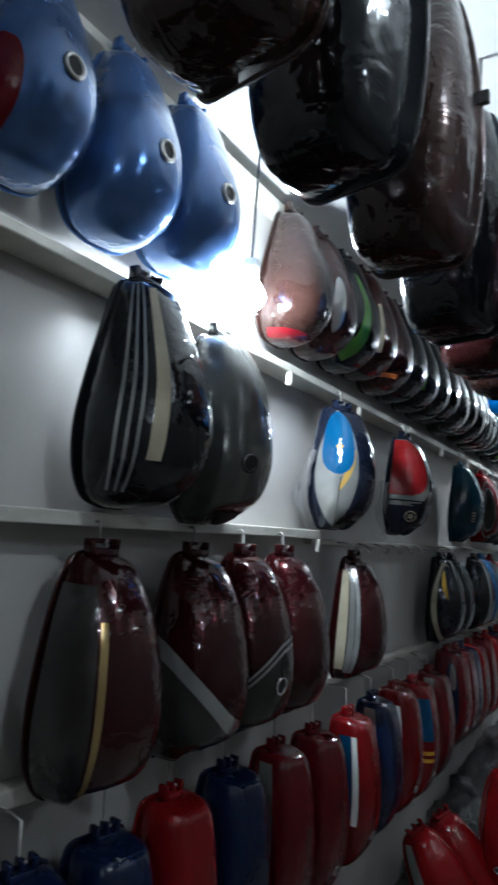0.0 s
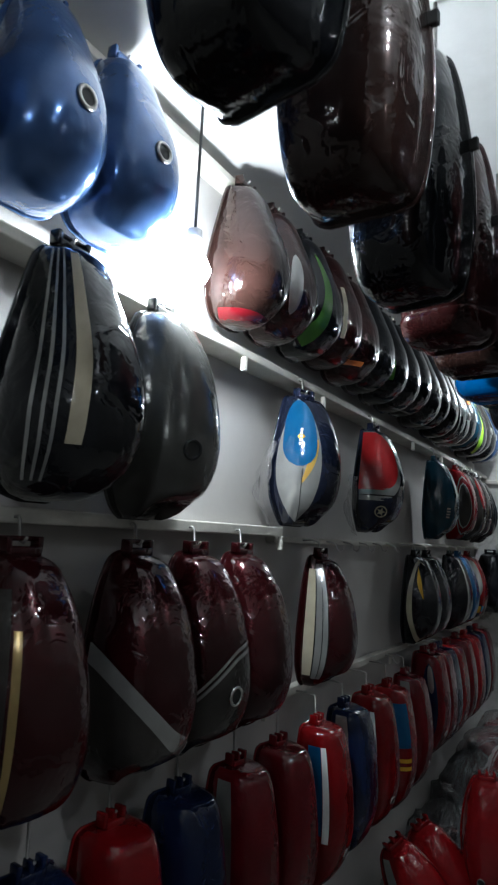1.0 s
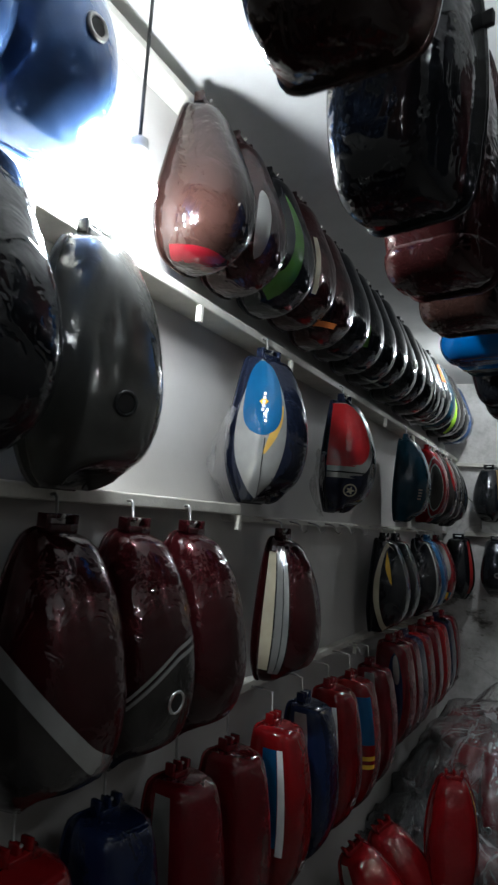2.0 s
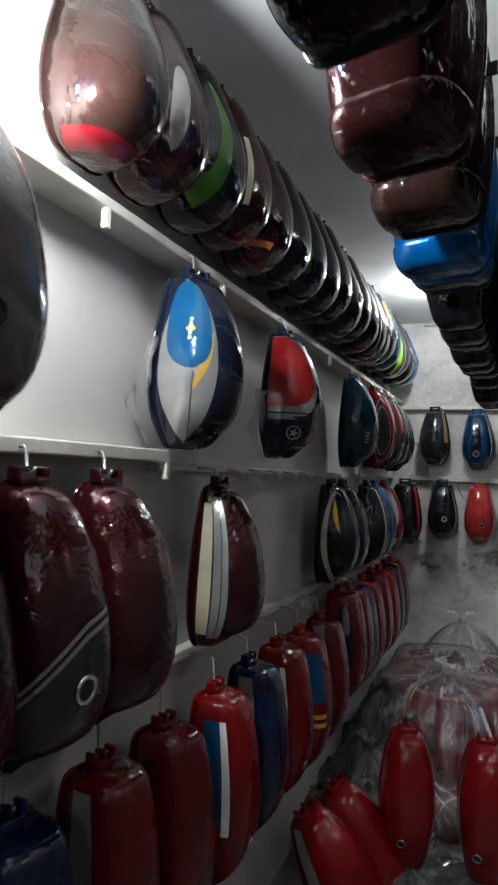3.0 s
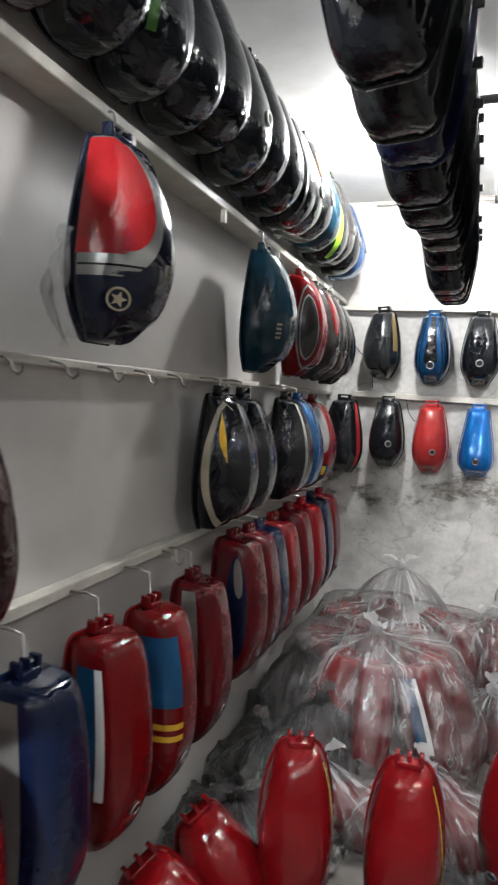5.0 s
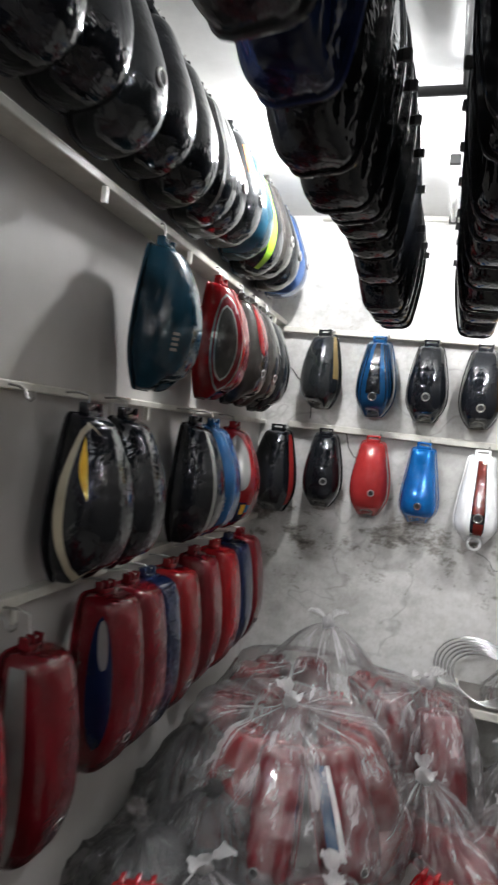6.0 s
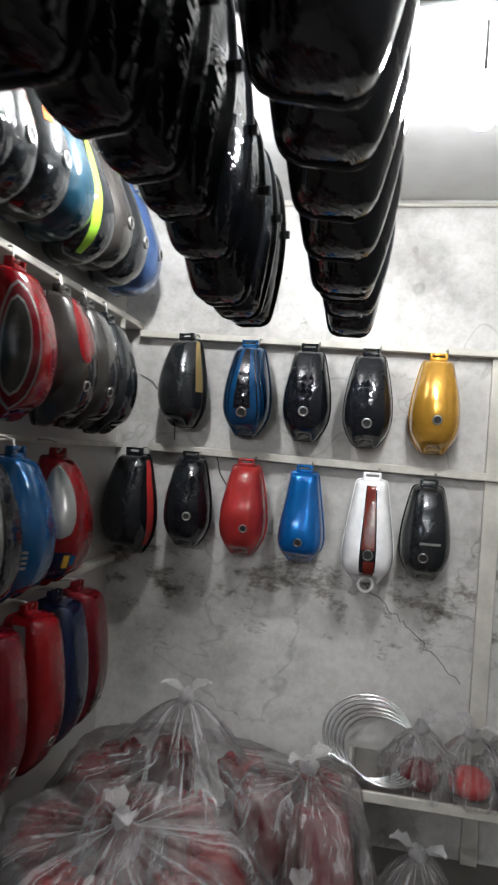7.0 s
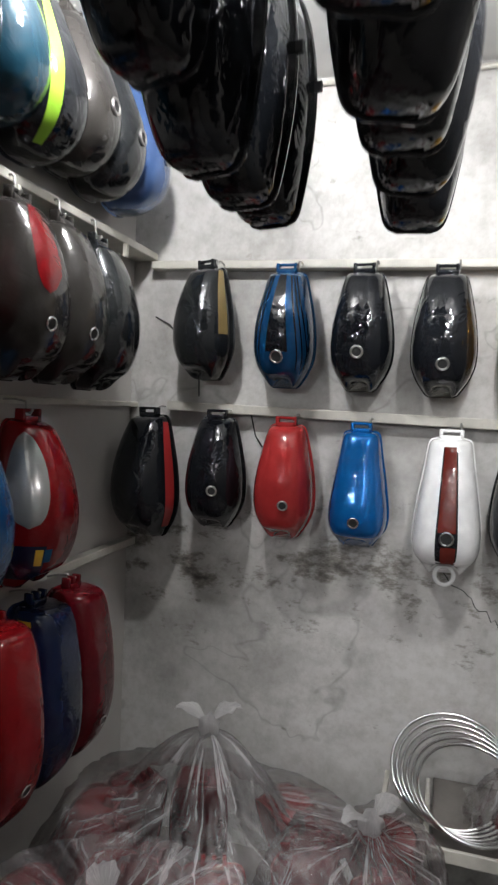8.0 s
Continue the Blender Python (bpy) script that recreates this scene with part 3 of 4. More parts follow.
def d_blue_silver(t, f):
    oval(t, f, "side_panel", SILVER, 0.03, 0.97, 0.775, 0.20, "silver side panel", 0.001)
    decal(t, f, "gold_trim", AMBER, 0.36, 0.68, lambda q: 0.60 + 0.14 * q ** 2, lambda q: 0.625 + 0.135 * q ** 0.7, "gold trim stripe", 0.002)
    decal(t, f, "top_panel", SKY, 0.05, 0.56, lambda q: 0.775 - 0.16 * max(0.02, 1 - abs(2 * q - 1) ** 3.2) ** 0.5, lambda q: 0.79 + 0.155 * max(0.02, 1 - abs(2 * q - 1) ** 3.2) ** 0.5, "bright blue panel", 0.003)
    part("pinstripe", patch_mesh(f, 0.58, 0.96, const(0.752), const(0.758), 0.0022), BLACK, t, "dark centre line")
    emblem(t, f, 0.34, 0.78)
    loose_wrap(t, f, 0.34, 0.98, 0.075, 3)


def d_red_star(t, f):
    def curve(q, mid, half):
        return mid - half * max(0.02, 1 - abs(2 * q - 1) ** 2.6) ** 0.5
    decal(t, f, "trim_panel", SILVER, 0.03, 0.70, lambda q: curve(q, 0.80, 0.30), lambda q: 0.975, "silver border", 0.001)
    decal(t, f, "side_panel", SIGNAL, 0.04, 0.60, lambda q: curve(q, 0.80, 0.255), lambda q: 0.98, "red side panel", 0.0025)
    side(t, f, "pinstripe", BLACK, 0.645, 0.655, 0.60, 0.97, "black pinstripe", 0.003)
    star(t, f, 0.80, 0.76)
    loose_wrap(t, f, 0.45, 0.98, 0.08, 5)


def loose_wrap(t, f, s0, s1, width, seed):
    """Slack polythene standing off the seam towards the wall."""
    bm = bmesh.new()
    grid = []
    for i in range(15):
        q = i / 14
        p = skin(f, s0 + (s1 - s0) * q, 1.0)
        row = []
        for k in range(9):
            u = k / 8
            n = noise.noise(Vector((q * 4 + seed, u * 5, seed)))
            row.append(bm.verts.new(p + Vector((-width * u * (0.35 + 0.9 * q ** 0.7) * (1 + 0.35 * n), 0.018 * math.sin(u * 7 + 5 * q) + 0.02 * n - 0.02 * u, -0.03 * u + 0.015 * n))))
        grid.append(row)
    for a, b in zip(grid, grid[1:]):
        for k in range(8):
            bm.faces.new((a[k], a[k + 1], b[k + 1], b[k]))
    part("loose_wrap", bm, FILM, t, "slack clear plastic wrap")


def d_white_stripes(t, f):
    side(t, f, "cream_panel", CREAM, 0.10, 0.90, 0.915, 0.975, "cream side panel")
    side(t, f, "silver_stripe", SILVER, 0.06, 0.92, 0.815, 0.907, "silver stripe")
    side(t, f, "pinstripe", BLACK, 0.06, 0.92, 0.907, 0.915, "black pinstripe", 0.002)
    side(t, f, "pinstripe", BLACK, 0.06, 0.92, 0.855, 0.860, "black pinstripe", 0.002)
    side(t, f, "pinstripe", BLACK, 0.06, 0.92, 0.808, 0.815, "black pinstripe", 0.002)


def vee(f):
    """The height of the swoosh round the tank, low in the middle."""
    d = f - 0.24
    return 0.86 - 4.0 * d * d if d < 0 else 0.86 - 0.62 * d * d / (d + 0.08)


def rising(f):
    return 0.42 + 0.42 * f ** 1.5


def d_maroon_vee(t, f):
    part("lower_panel", sheet_mesh(f, 0.17, 0.985, vee, const(0.985), 0.001), GREY, t, "gunmetal lower panel")
    part("swoosh", sheet_mesh(f, 0.17, 0.985, lambda q: vee(q) - 0.05, lambda q: vee(q) + 0.035, 0.0025), SILVER, t, "silver swoosh stripe")


def d_maroon_lines(t, f):
    part("lower_panel", sheet_mesh(f, 0.42, 0.985, lambda q: rising(q) + 0.02, const(0.985), 0.001), GREY, t, "gunmetal lower panel")
    for d in (0.0, 0.035):
        part("stripe", sheet_mesh(f, 0.42, 0.985, lambda q: rising(q) + d - 0.008, lambda q: rising(q) + d + 0.010, 0.0025), SILVER, t, "thin silver line")


def d_maroon_gold(t, f):
    side(t, f, "side_panel", GREY, 0.12, 0.95, 0.76, 0.985, "gunmetal side panel")
    decal(t, f, "gold_stripe", OLDGOLD, 0.25, 0.92, lambda q: 0.70 + 0.02 * q, lambda q: 0.745, "gold edge stripe", 0.002)


def d_black_stripes(t, f):
    side(t, f, "silver_panel", CREAM, 0.06, 0.80, 0.66, 0.73, "pale silver stripe")
    for k in range(3):
        side(t, f, "stripe", SILVER, 0.04, 0.93, 0.775 + 0.045 * k, 0.79 + 0.045 * k, "thin silver line")


def d_line(m, a=0.62, w=0.03, s0=0.05, s1=0.9):
    return lambda t, f: side(t, f, "stripe", m, s0, s1, a, a + w, "contrasting stripe")


def d_oval(m, mid=0.75, half=0.13, s0=0.2, s1=0.75):
    return lambda t, f: oval(t, f, "side_panel", m, s0, s1, mid, half, "oval side panel")


def d_slim_stripes(t, f):
    side(t, f, "blue_stripe", SKY, 0.10, 0.62, 0.86, 0.965, "sky blue side stripe")
    side(t, f, "white_stripe", WHITE, 0.10, 0.66, 0.79, 0.855, "white side stripe")


def d_slim_edge(t, f):
    side(t, f, "edge_stripe", SILVER, 0.04, 0.94, 0.86, 0.97, "pale grey side stripe")


def d_slim_panel(t, f):
    side(t, f, "blue_panel", SKY, 0.10, 0.44, 0.55, 0.94, "sky blue panel")
    for k in range(2):
        side(t, f, "gold_line", YELLOW, 0.52 + 0.06 * k, 0.55 + 0.06 * k, 0.55, 0.93, "amber line")


def d_slim_oval(t, f):
    oval(t, f, "side_panel", NAVY, 0.08, 0.80, 0.83, 0.11, "dark side panel with pale rim")
    oval(t, f, "pale_patch", SILVER, 0.10, 0.36, 0.82, 0.05, "pale patch", 0.0025)


def d_gold_black(t, f):
    oval(t, f, "cream_loop", CREAM, 0.04, 0.97, 0.79, 0.19, "cream looped border", 0.001)
    oval(t, f, "loop_centre", BLACK, 0.07, 0.92, 0.765, 0.175, "black centre of the loop", 0.0025)
    decal(t, f, "amber_leaf", YELLOW, 0.12, 0.48, lambda q: 0.84 - 0.02 * q, lambda q: 0.84 - 0.02 * q + 0.055 * math.sin(math.pi * q), "amber leaf flash", 0.004)


def d_red_loops(t, f):
    oval(t, f, "silver_loop", SILVER, 0.10, 0.93, 0.76, 0.17, "thin silver loop", 0.001)
    oval(t, f, "red_loop", DEEPRED, 0.12, 0.91, 0.76, 0.155, "dark red loop", 0.0022)
    oval(t, f, "inner_loop", SILVER, 0.20, 0.84, 0.79, 0.11, "inner silver loop", 0.0034)
    oval(t, f, "side_panel", GREY, 0.22, 0.82, 0.79, 0.097, "grey side panel", 0.0046)


def d_white_oval(t, f):
    oval(t, f, "white_panel", SILVER, 0.06, 0.60, 0.80, 0.15, "pale oval panel")
    side(t, f, "lower_panel", NAVY, 0.70, 0.92, 0.66, 0.94, "dark lower panel")
    side(t, f, "yellow_block", YELLOW, 0.72, 0.82, 0.68, 0.74, "amber block", 0.002)
    side(t, f, "blue_block", SKY, 0.72, 0.80, 0.61, 0.67, "blue block", 0.002)


def d_center_stripe(t, f):
    side(t, f, "centre_stripe", BLACK, 0.05, 0.93, 0.455, 0.545, "black edged centre stripe")
    side(t, f, "pinstripe", RUST, 0.05, 0.64, 0.467, 0.533, "rust red inner stripe", 0.002)
    side(t, f, "pinstripe", RUST, 0.74, 0.93, 0.467, 0.515, "rust red inner stripe", 0.002)


def d_blue_folds(t, f):
    # black strips paint the shade of a recess and folds; no relief is built
    decal(t, f, "recess_shade", BLACK, 0.04, 0.70, lambda q: 0.475 - 0.05 * q, lambda q: 0.525 + 0.05 * q, "painted shade of a centre recess", 0.002)
    for a in (0.14, 0.22, 0.30, 0.67, 0.75, 0.83):
        decal(t, f, "fold_shade", BLACK, 0.05, 0.85, lambda q, a=a: a + (0.5 - a) * 0.45 * (1 - q), lambda q, a=a: a + (0.5 - a) * 0.45 * (1 - q) + 0.012 + 0.016 * (1 - q), "painted crease shade", 0.002)


def d_green_loop(t, f):
    oval(t, f, "loop_panel", GREEN, 0.15, 0.95, 0.74, 0.17, "green loop")
    oval(t, f, "loop_centre", BLACK, 0.08, 0.80, 0.78, 0.12, "black loop centre", 0.0025)


def d_bars(t, f):
    for k in range(4):
        side(t, f, "marking", SILVER, 0.60 + 0.035 * k, 0.62 + 0.035 * k, 0.70, 0.76, "small pale marking")


def d_ears(t, f):
    for a in (0.0, 1.0):
        p = skin(f, 0.42, a)
        part("side_bracket", box(bmesh.new(), (p.x - 0.016, p.y - 0.006, p.z - 0.012), (p.x + 0.016, p.y + 0.006, p.z + 0.012), 0.002), RUBBER, t, "small black side bracket", smooth=False)


def d_lip(t, f):
    d_ears(t, f)
    m = next(c for c in t.children if c.name.startswith("body")).data.materials[0]
    part("lower_lip", lip_mesh(f), m, t)


def d_plate(t, f):
    side(t, f, "name_plate", SILVER, 0.56, 0.585, 0.38, 0.56, "small silver plate")
    side(t, f, "edge_line", CREAM, 0.1, 0.8, 0.93, 0.945, "thin cream edge line")


def d_gold_floor(t, f):
    side(t, f, "gold_line", YELLOW, 0.06, 0.75, 0.13, 0.155, "thin gold side line")
    side(t, f, "dark_line", MAROON, 0.06, 0.85, 0.08, 0.125, "dark side stripe")


def hook_on(carrier, x, y, z):
    """A wire hook from a rail or pipe to the place where a tab hangs."""
    front, level, axis = carrier["front"], carrier["level"], carrier["axis"]
    if axis == "y":
        start, over, way = Vector((front - 0.004, y, level + 0.012)), Vector((x, y, max(z + 0.006, level + 0.008))), Vector((1, 0, 0))
    elif axis == "x":
        start, over, way = Vector((x, front + 0.004, level + 0.012)), Vector((x, y, max(z + 0.006, level + 0.008))), Vector((0, -1, 0))
    else:
        start, over, way = Vector((front, y, level + 0.012)), Vector((x, y, z + 0.012)), Vector((1 if x > front else -1, 0, 0))
    low = Vector((x, y, z - 0.006))
    tube_ = tube(bmesh.new(), [start, (start + over) / 2 + Vector((0, 0, 0.004)), over - way * 0.008, low - way * 0.004, low + way * 0.008 - Vector((0, 0, 0.003)), low + way * 0.016 + Vector((0, 0, 0.008))], 0.0035, 6)
    part("hook", tube_, STEEL, carrier)


def hang(form, material, label, x, y, z, turn, tilt=0.0, cap=None, decals=None, fins=2, lean=0.0, on=None):
    tank = make_tank(form, material, label, cap, decals, fins)
    tank.matrix_basis = pose(x, y, z, tilt, lean, turn)
    if on is None:
        return tank
    spot = tank.matrix_basis @ Vector((0, -0.024, -0.008))
    hook_on(on, spot.x, spot.y, spot.z)
    return tank


L = 90  # crown towards the room from the side wall
rnd = random.Random(4)

# ---- side wall, first row below the angle rail ----
Z1 = 2.235
WX = 0.085
hang("sport", BLACK, "black fuel tank with silver pinstripes", 0.10, 3.18, Z1 + 0.055, L, 2, decals=d_black_stripes, on=RAIL1)
hang("long", LIT_CHARCOAL, "plain charcoal fuel tank with open filler hole", 0.11, 3.48, Z1 + 0.015, L, 2, cap=(0.68, 0.60, 0.020, CHARCOAL), on=RAIL1)
hang("round", MIDNIGHT, "blue and silver fuel tank with a gold badge", 0.10, 4.32, Z1 - 0.02, L - 18, 2, decals=d_blue_silver, on=RAIL1)
hang("round", MIDNIGHT, "navy black fuel tank with red panel and star badge", 0.10, 5.03, Z1 - 0.02, L - 4, 2, decals=d_red_star, on=RAIL1)
hang("round", TEAL, "dark teal fuel tank hung on the side wall", 0.10, 6.08, Z1 - 0.03, L, 2, decals=d_bars, on=RAIL1)
hang("round", RED, "red fuel tank with silver loops round a grey panel", 0.10, 6.60, Z1 - 0.02, L, 2, decals=d_red_loops, on=RAIL1)
hang("round", GREY, "gunmetal fuel tank with a red flash", 0.10, 6.90, Z1 - 0.02, L, 2, cap=(0.68, 0.55, 0.016, CHROME), decals=d_oval(RED, 0.58, 0.10, 0.03, 0.52), on=RAIL1)
hang("round", GREY, "plain gunmetal fuel tank on the side wall", 0.10, 7.10, Z1 - 0.02, L, 2, cap=(0.68, 0.55, 0.016, CHROME), on=RAIL1)
hang("round", CHARCOAL, "dark charcoal fuel tank near the corner", 0.10, 7.30, Z1 - 0.03, L, 2, on=RAIL1)

# ---- side wall, second row ----
Z2 = 1.672
hang("long", MAROON, "maroon fuel tank with gold edge and gunmetal side", WX, 2.62, Z2, L, 2, decals=d_maroon_gold, on=RAIL2)
hang("long", MAROON, "maroon fuel tank with gold edge and gunmetal side", WX, 3.14, Z2, L, 2, decals=d_maroon_gold, on=RAIL2)
hang("long", MAROON, "maroon and gunmetal fuel tank with silver swoosh", WX, 3.48, Z2, L, 2, decals=d_maroon_vee, on=RAIL2)
hang("long", MAROON, "maroon and gunmetal fuel tank with twin silver lines", WX, 3.72, Z2, L, 2, cap=(0.66, 0.54, 0.021, CHROME), decals=d_maroon_lines, on=RAIL2)
hang("long", MAROON, "plain maroon fuel tank hung on the side wall", WX, 3.96, Z2, L, 2, on=RAIL2)
hang("medium", MAROON, "maroon fuel tank with cream and silver stripes", WX, 4.53, Z2 - 0.01, L, 2, decals=d_white_stripes, on=RAIL2B)
hang("round", BLACK, "black fuel tank with cream and amber sweep", 0.09, 5.74, Z2 - 0.01, L, 2, decals=d_gold_black, on=RAIL2B)
hang("round", BLACK, "plain black fuel tank hung close to another", 0.09, 5.95, Z2 - 0.01, L, 2, on=RAIL2B)
hang("round", BLACK, "black fuel tank with a silver edge line", 0.09, 6.50, Z2 - 0.01, L, 2, decals=d_line(SILVER, 0.60, 0.05), on=RAIL2B)
hang("round", BLUE, "blue fuel tank hung on the side wall", 0.09, 6.70, Z2 - 0.01, L, 2, decals=d_bars, on=RAIL2B)
hang("round", RED, "red fuel tank with a pale oval panel", 0.09, 6.98, Z2 - 0.01, L, 2, decals=d_white_oval, on=RAIL2B)

# ---- side wall, third row of slim tanks ----
THIRD = [
    (2.75, NAVY, None, "navy slim fuel tank on the lower rail"), (3.0, NAVY, None, "navy slim fuel tank on the lower rail"),
    (3.22, NAVY, None, "navy slim fuel tank on the lower rail"), (3.44, RED, None, "red slim fuel tank on the lower rail"),
    (3.69, NAVY, None, "navy slim fuel tank on the lower rail"), (3.96, DEEPRED, d_slim_edge, "dark red slim fuel tank with a pale side stripe"),
    (4.22, DEEPRED, None, "dark red slim fuel tank on the lower rail"), (4.51, RED, d_slim_stripes, "red slim fuel tank with blue and white side stripes"),
    (4.76, NAVY, d_slim_edge, "navy slim fuel tank with a pale side stripe"), (5.03, RED, d_slim_stripes, "red slim fuel tank with blue and white side stripes"),
    (5.28, RED, d_slim_panel, "red slim fuel tank with sky blue panel"), (5.55, DEEPRED, d_slim_edge, "dark red slim fuel tank on the lower rail"),
    (5.90, DEEPRED, d_slim_oval, "dark red slim fuel tank with dark oval panel"), (6.06, DEEPRED, None, "dark red slim fuel tank on the lower rail"),
    (6.18, NAVY, None, "navy slim fuel tank on the lower rail"), (6.37, RED, None, "red slim fuel tank on the lower rail"),
    (6.59, DEEPRED, None, "dark red slim fuel tank on the lower rail"), (6.84, RED, d_slim_edge, "red slim fuel tank with a pale side stripe"),
    (7.02, NAVY, d_line(YELLOW, 0.86, 0.10, 0.05, 0.3), "navy slim fuel tank with an amber flash"), (7.20, DEEPRED, None, "dark red slim fuel tank near the corner"),
]
for y, m, d, label in THIRD:
    z = 1.085 if y < 5.7 else 1.145
    hang("slim", m, label, 0.10, y, z + rnd.uniform(-0.012, 0.012), L - 6 + rnd.uniform(-5, 5), 2, decals=d, fins=3,
         cap=(0.74, 0.50, 0.015, CHROME) if m in (RED, DEEPRED) else None, on=RAIL3 if y < 4.28 else RAIL3B)

# ---- side wall, top row over the angle rail ----
ZT = 2.815
TOPROW = [
    (2.54, PALEBLUE, None), (2.81, PALEBLUE, d_oval(DEEPRED, 0.8, 0.12, 0.55, 0.95)), (3.08, PALEBLUE, None), (3.32, PALEBLUE, None),
    (3.80, UMBER, d_line(DEEPRED, 0.35, 0.6, 0.93, 0.99)), (4.00, BROWN, d_oval(SILVER, 0.66, 0.06, 0.4, 0.85)), (4.22, BLACK, d_green_loop),
    (4.42, BROWN, d_line(CREAM, 0.64, 0.05, 0.35, 0.8)), (4.62, BROWN, d_line(ORANGE, 0.6, 0.3, 0.84, 0.88)), (4.82, BLACK, None), (5.02, BLACK, d_line(GREEN, 0.7, 0.06, 0.6, 0.8)),
    (5.22, BLACK, None), (5.42, BLACK, None), (5.62, CHARCOAL, None), (5.82, BLACK, None), (6.02, BLACK, None), (6.22, BLACK, d_line(SILVER, 0.62, 0.03)),
    (6.42, CHARCOAL, None), (6.62, CHARCOAL, d_line(ORANGE, 0.6, 0.10, 0.15, 0.4)), (6.80, TEAL, None), (6.98, BLACK, d_line(LIME, 0.60, 0.09, 0.04, 0.95)),
    (7.16, GREY, None), (7.33, CHARCOAL, None), (7.52, PALEBLUE, None),
]
NAMES = {UMBER: "dark brown-black", DEEPRED: "dark red", PALEBLUE: "steel blue", CORAL: "faded red", BROWN: "dark brown", BLACK: "black", CHARCOAL: "charcoal", TEAL: "dark teal", GREY: "gunmetal", ROYAL: "royal blue", NAVY: "navy", MAROON: "maroon"}
for y, m, d in TOPROW:
    y += 0.09 if 3.7 < y < 6.3 else 0.0
    hang("top", m, NAMES[m] + " fuel tank with a coloured flash in the top row" if d else NAMES[m] + " fuel tank in the top row over the rail", 0.075, y, ZT + rnd.uniform(-0.02, 0.01),
         L + rnd.uniform(-4, 4), 3, decals=d, cap=(0.58, 0.5, 0.021, STEEL) if m in (PALEBLUE, CHARCOAL, GREY) else None, on=RAIL0)

# ---- two rows hung under the ceiling, back to back ----
ROWA = [(2.60, UMBER), (2.86, BLACK), (3.16, UMBER), (3.48, BLACK), (3.78, BROWN), (4.06, UMBER), (4.32, ROYAL), (4.50, TEAL), (4.70, BLACK), (4.90, CHARCOAL), (5.10, NAVY)]
ROWA += [(5.30 + 0.208 * k, BLACK) for k in range(9)]
for k, (y, m) in enumerate(ROWA):
    hang("slung" if k < 8 else "hung", m, NAMES[m] + " fuel tank hung from the ceiling pipe", 0.775, y, 2.68 + (0.05 if 12 < k < 17 else 0.0) - (0.035 if k > 7 else 0.0) + (0.05 if k < 3 else 0.02 if k < 5 else 0.0) + rnd.uniform(-0.018, 0.015),
         (-8 if k < 11 else -16) + rnd.uniform(-6, 6), 1, decals=d_lip if 3 < k < 8 else d_ears, on=PIPEA)
for k in range(19):
    y = 3.25 + k * 0.208
    m = BROWN if k in (2, 7) else BLACK
    hang("hung", m, NAMES[m] + " fuel tank hung from the second ceiling pipe", 1.10, y, 2.635 + rnd.uniform(-0.03, 0.02), 15 + rnd.uniform(-8, 8), 1, decals=d_ears, on=PIPEB)

# ---- back wall ----
BY = BACK - 0.10
hang("compact", CHARCOAL, "dark fuel tank with a gold stripe on the back wall", 0.36, BY, 2.209, -20, 2, decals=d_line(OLDGOLD, 0.04, 0.09, 0.03, 0.6), on=RAILA)
hang("compact", BLUE, "blue fuel tank with painted crease shade lines", 0.645, BY, 2.189, 0, 2, cap=(0.74, 0.5, 0.020, CHROME), decals=d_blue_folds, on=RAILA)
hang("compact", BLACK, "black fuel tank hung on the back wall", 0.91, BY, 2.184, 0, 2, cap=(0.68, 0.5, 0.018, STEEL), on=RAILA)
hang("compact", BLACK, "black fuel tank hung on the back wall", 1.175, BY, 2.174, 0, 2, cap=(0.74, 0.5, 0.018, STEEL), on=RAILA)
hang("compact", GOLD, "gold fuel tank hung on the back wall", 1.455, BY, 2.165, 0, 2, cap=(0.64, 0.5, 0.017, STEEL), on=RAILA)
hang("round", BLACK, "black fuel tank with a red edge turned sideways", 0.15, BY, 1.677, -16, 2, decals=d_line(CORAL, 0.02, 0.07, 0.05, 0.9), on=RAILB)
hang("compact", BLACK, "black fuel tank hung on the back wall", 0.41, BY, 1.678, 0, 2, cap=(0.62, 0.45, 0.016, STEEL), on=RAILB)
hang("compact", CORAL, "coral red fuel tank hung on the back wall", 0.665, BY, 1.663, 0, 2, cap=(0.66, 0.46, 0.015, STEEL), on=RAILB)
hang("blocky", ROYAL, "bright blue square-shouldered fuel tank on the back wall", 0.925, BY, 1.654, 0, 2, cap=(0.74, 0.5, 0.016, CHROME), on=RAILB)
hang("square", WHITE, "white fuel tank with a black and red centre stripe", 1.215, BY, 1.644, 0, 2, cap=(0.68, 0.50, 0.020, CHROME), decals=d_center_stripe, on=RAILB)
hang("compact", CHARCOAL, "charcoal fuel tank hung on the back wall", 1.45, BY, 1.635, 0, 2, cap=(0.72, 0.52, 0.018, CHROME), decals=d_plate, on=RAILB)

# ---- tanks standing on the floor ----
def stand(material, label, x, y, turn, tilt=0.0, lean=0.0, form="long", z=0.0, decals=None):
    """A tank on its nose, tab up."""
    h = FORMS[form][2] + TAB
    tank = make_tank(form, material, label, (0.72, 0.56, 0.015, CHROME), decals, 3, group="floor tanks")
    turned = pose(0, 0, 0, tilt, lean, turn)
    low = min((turned @ (Vector(v))).z for s in (0.6, 0.8, 0.9, 0.97, 1.0) for a in (0, 0.25, 0.5, 0.75, 1) for v in [skin(form, s, a)])
    tank.matrix_basis = Matrix.Translation((x, y, z - low)) @ turned
    return tank


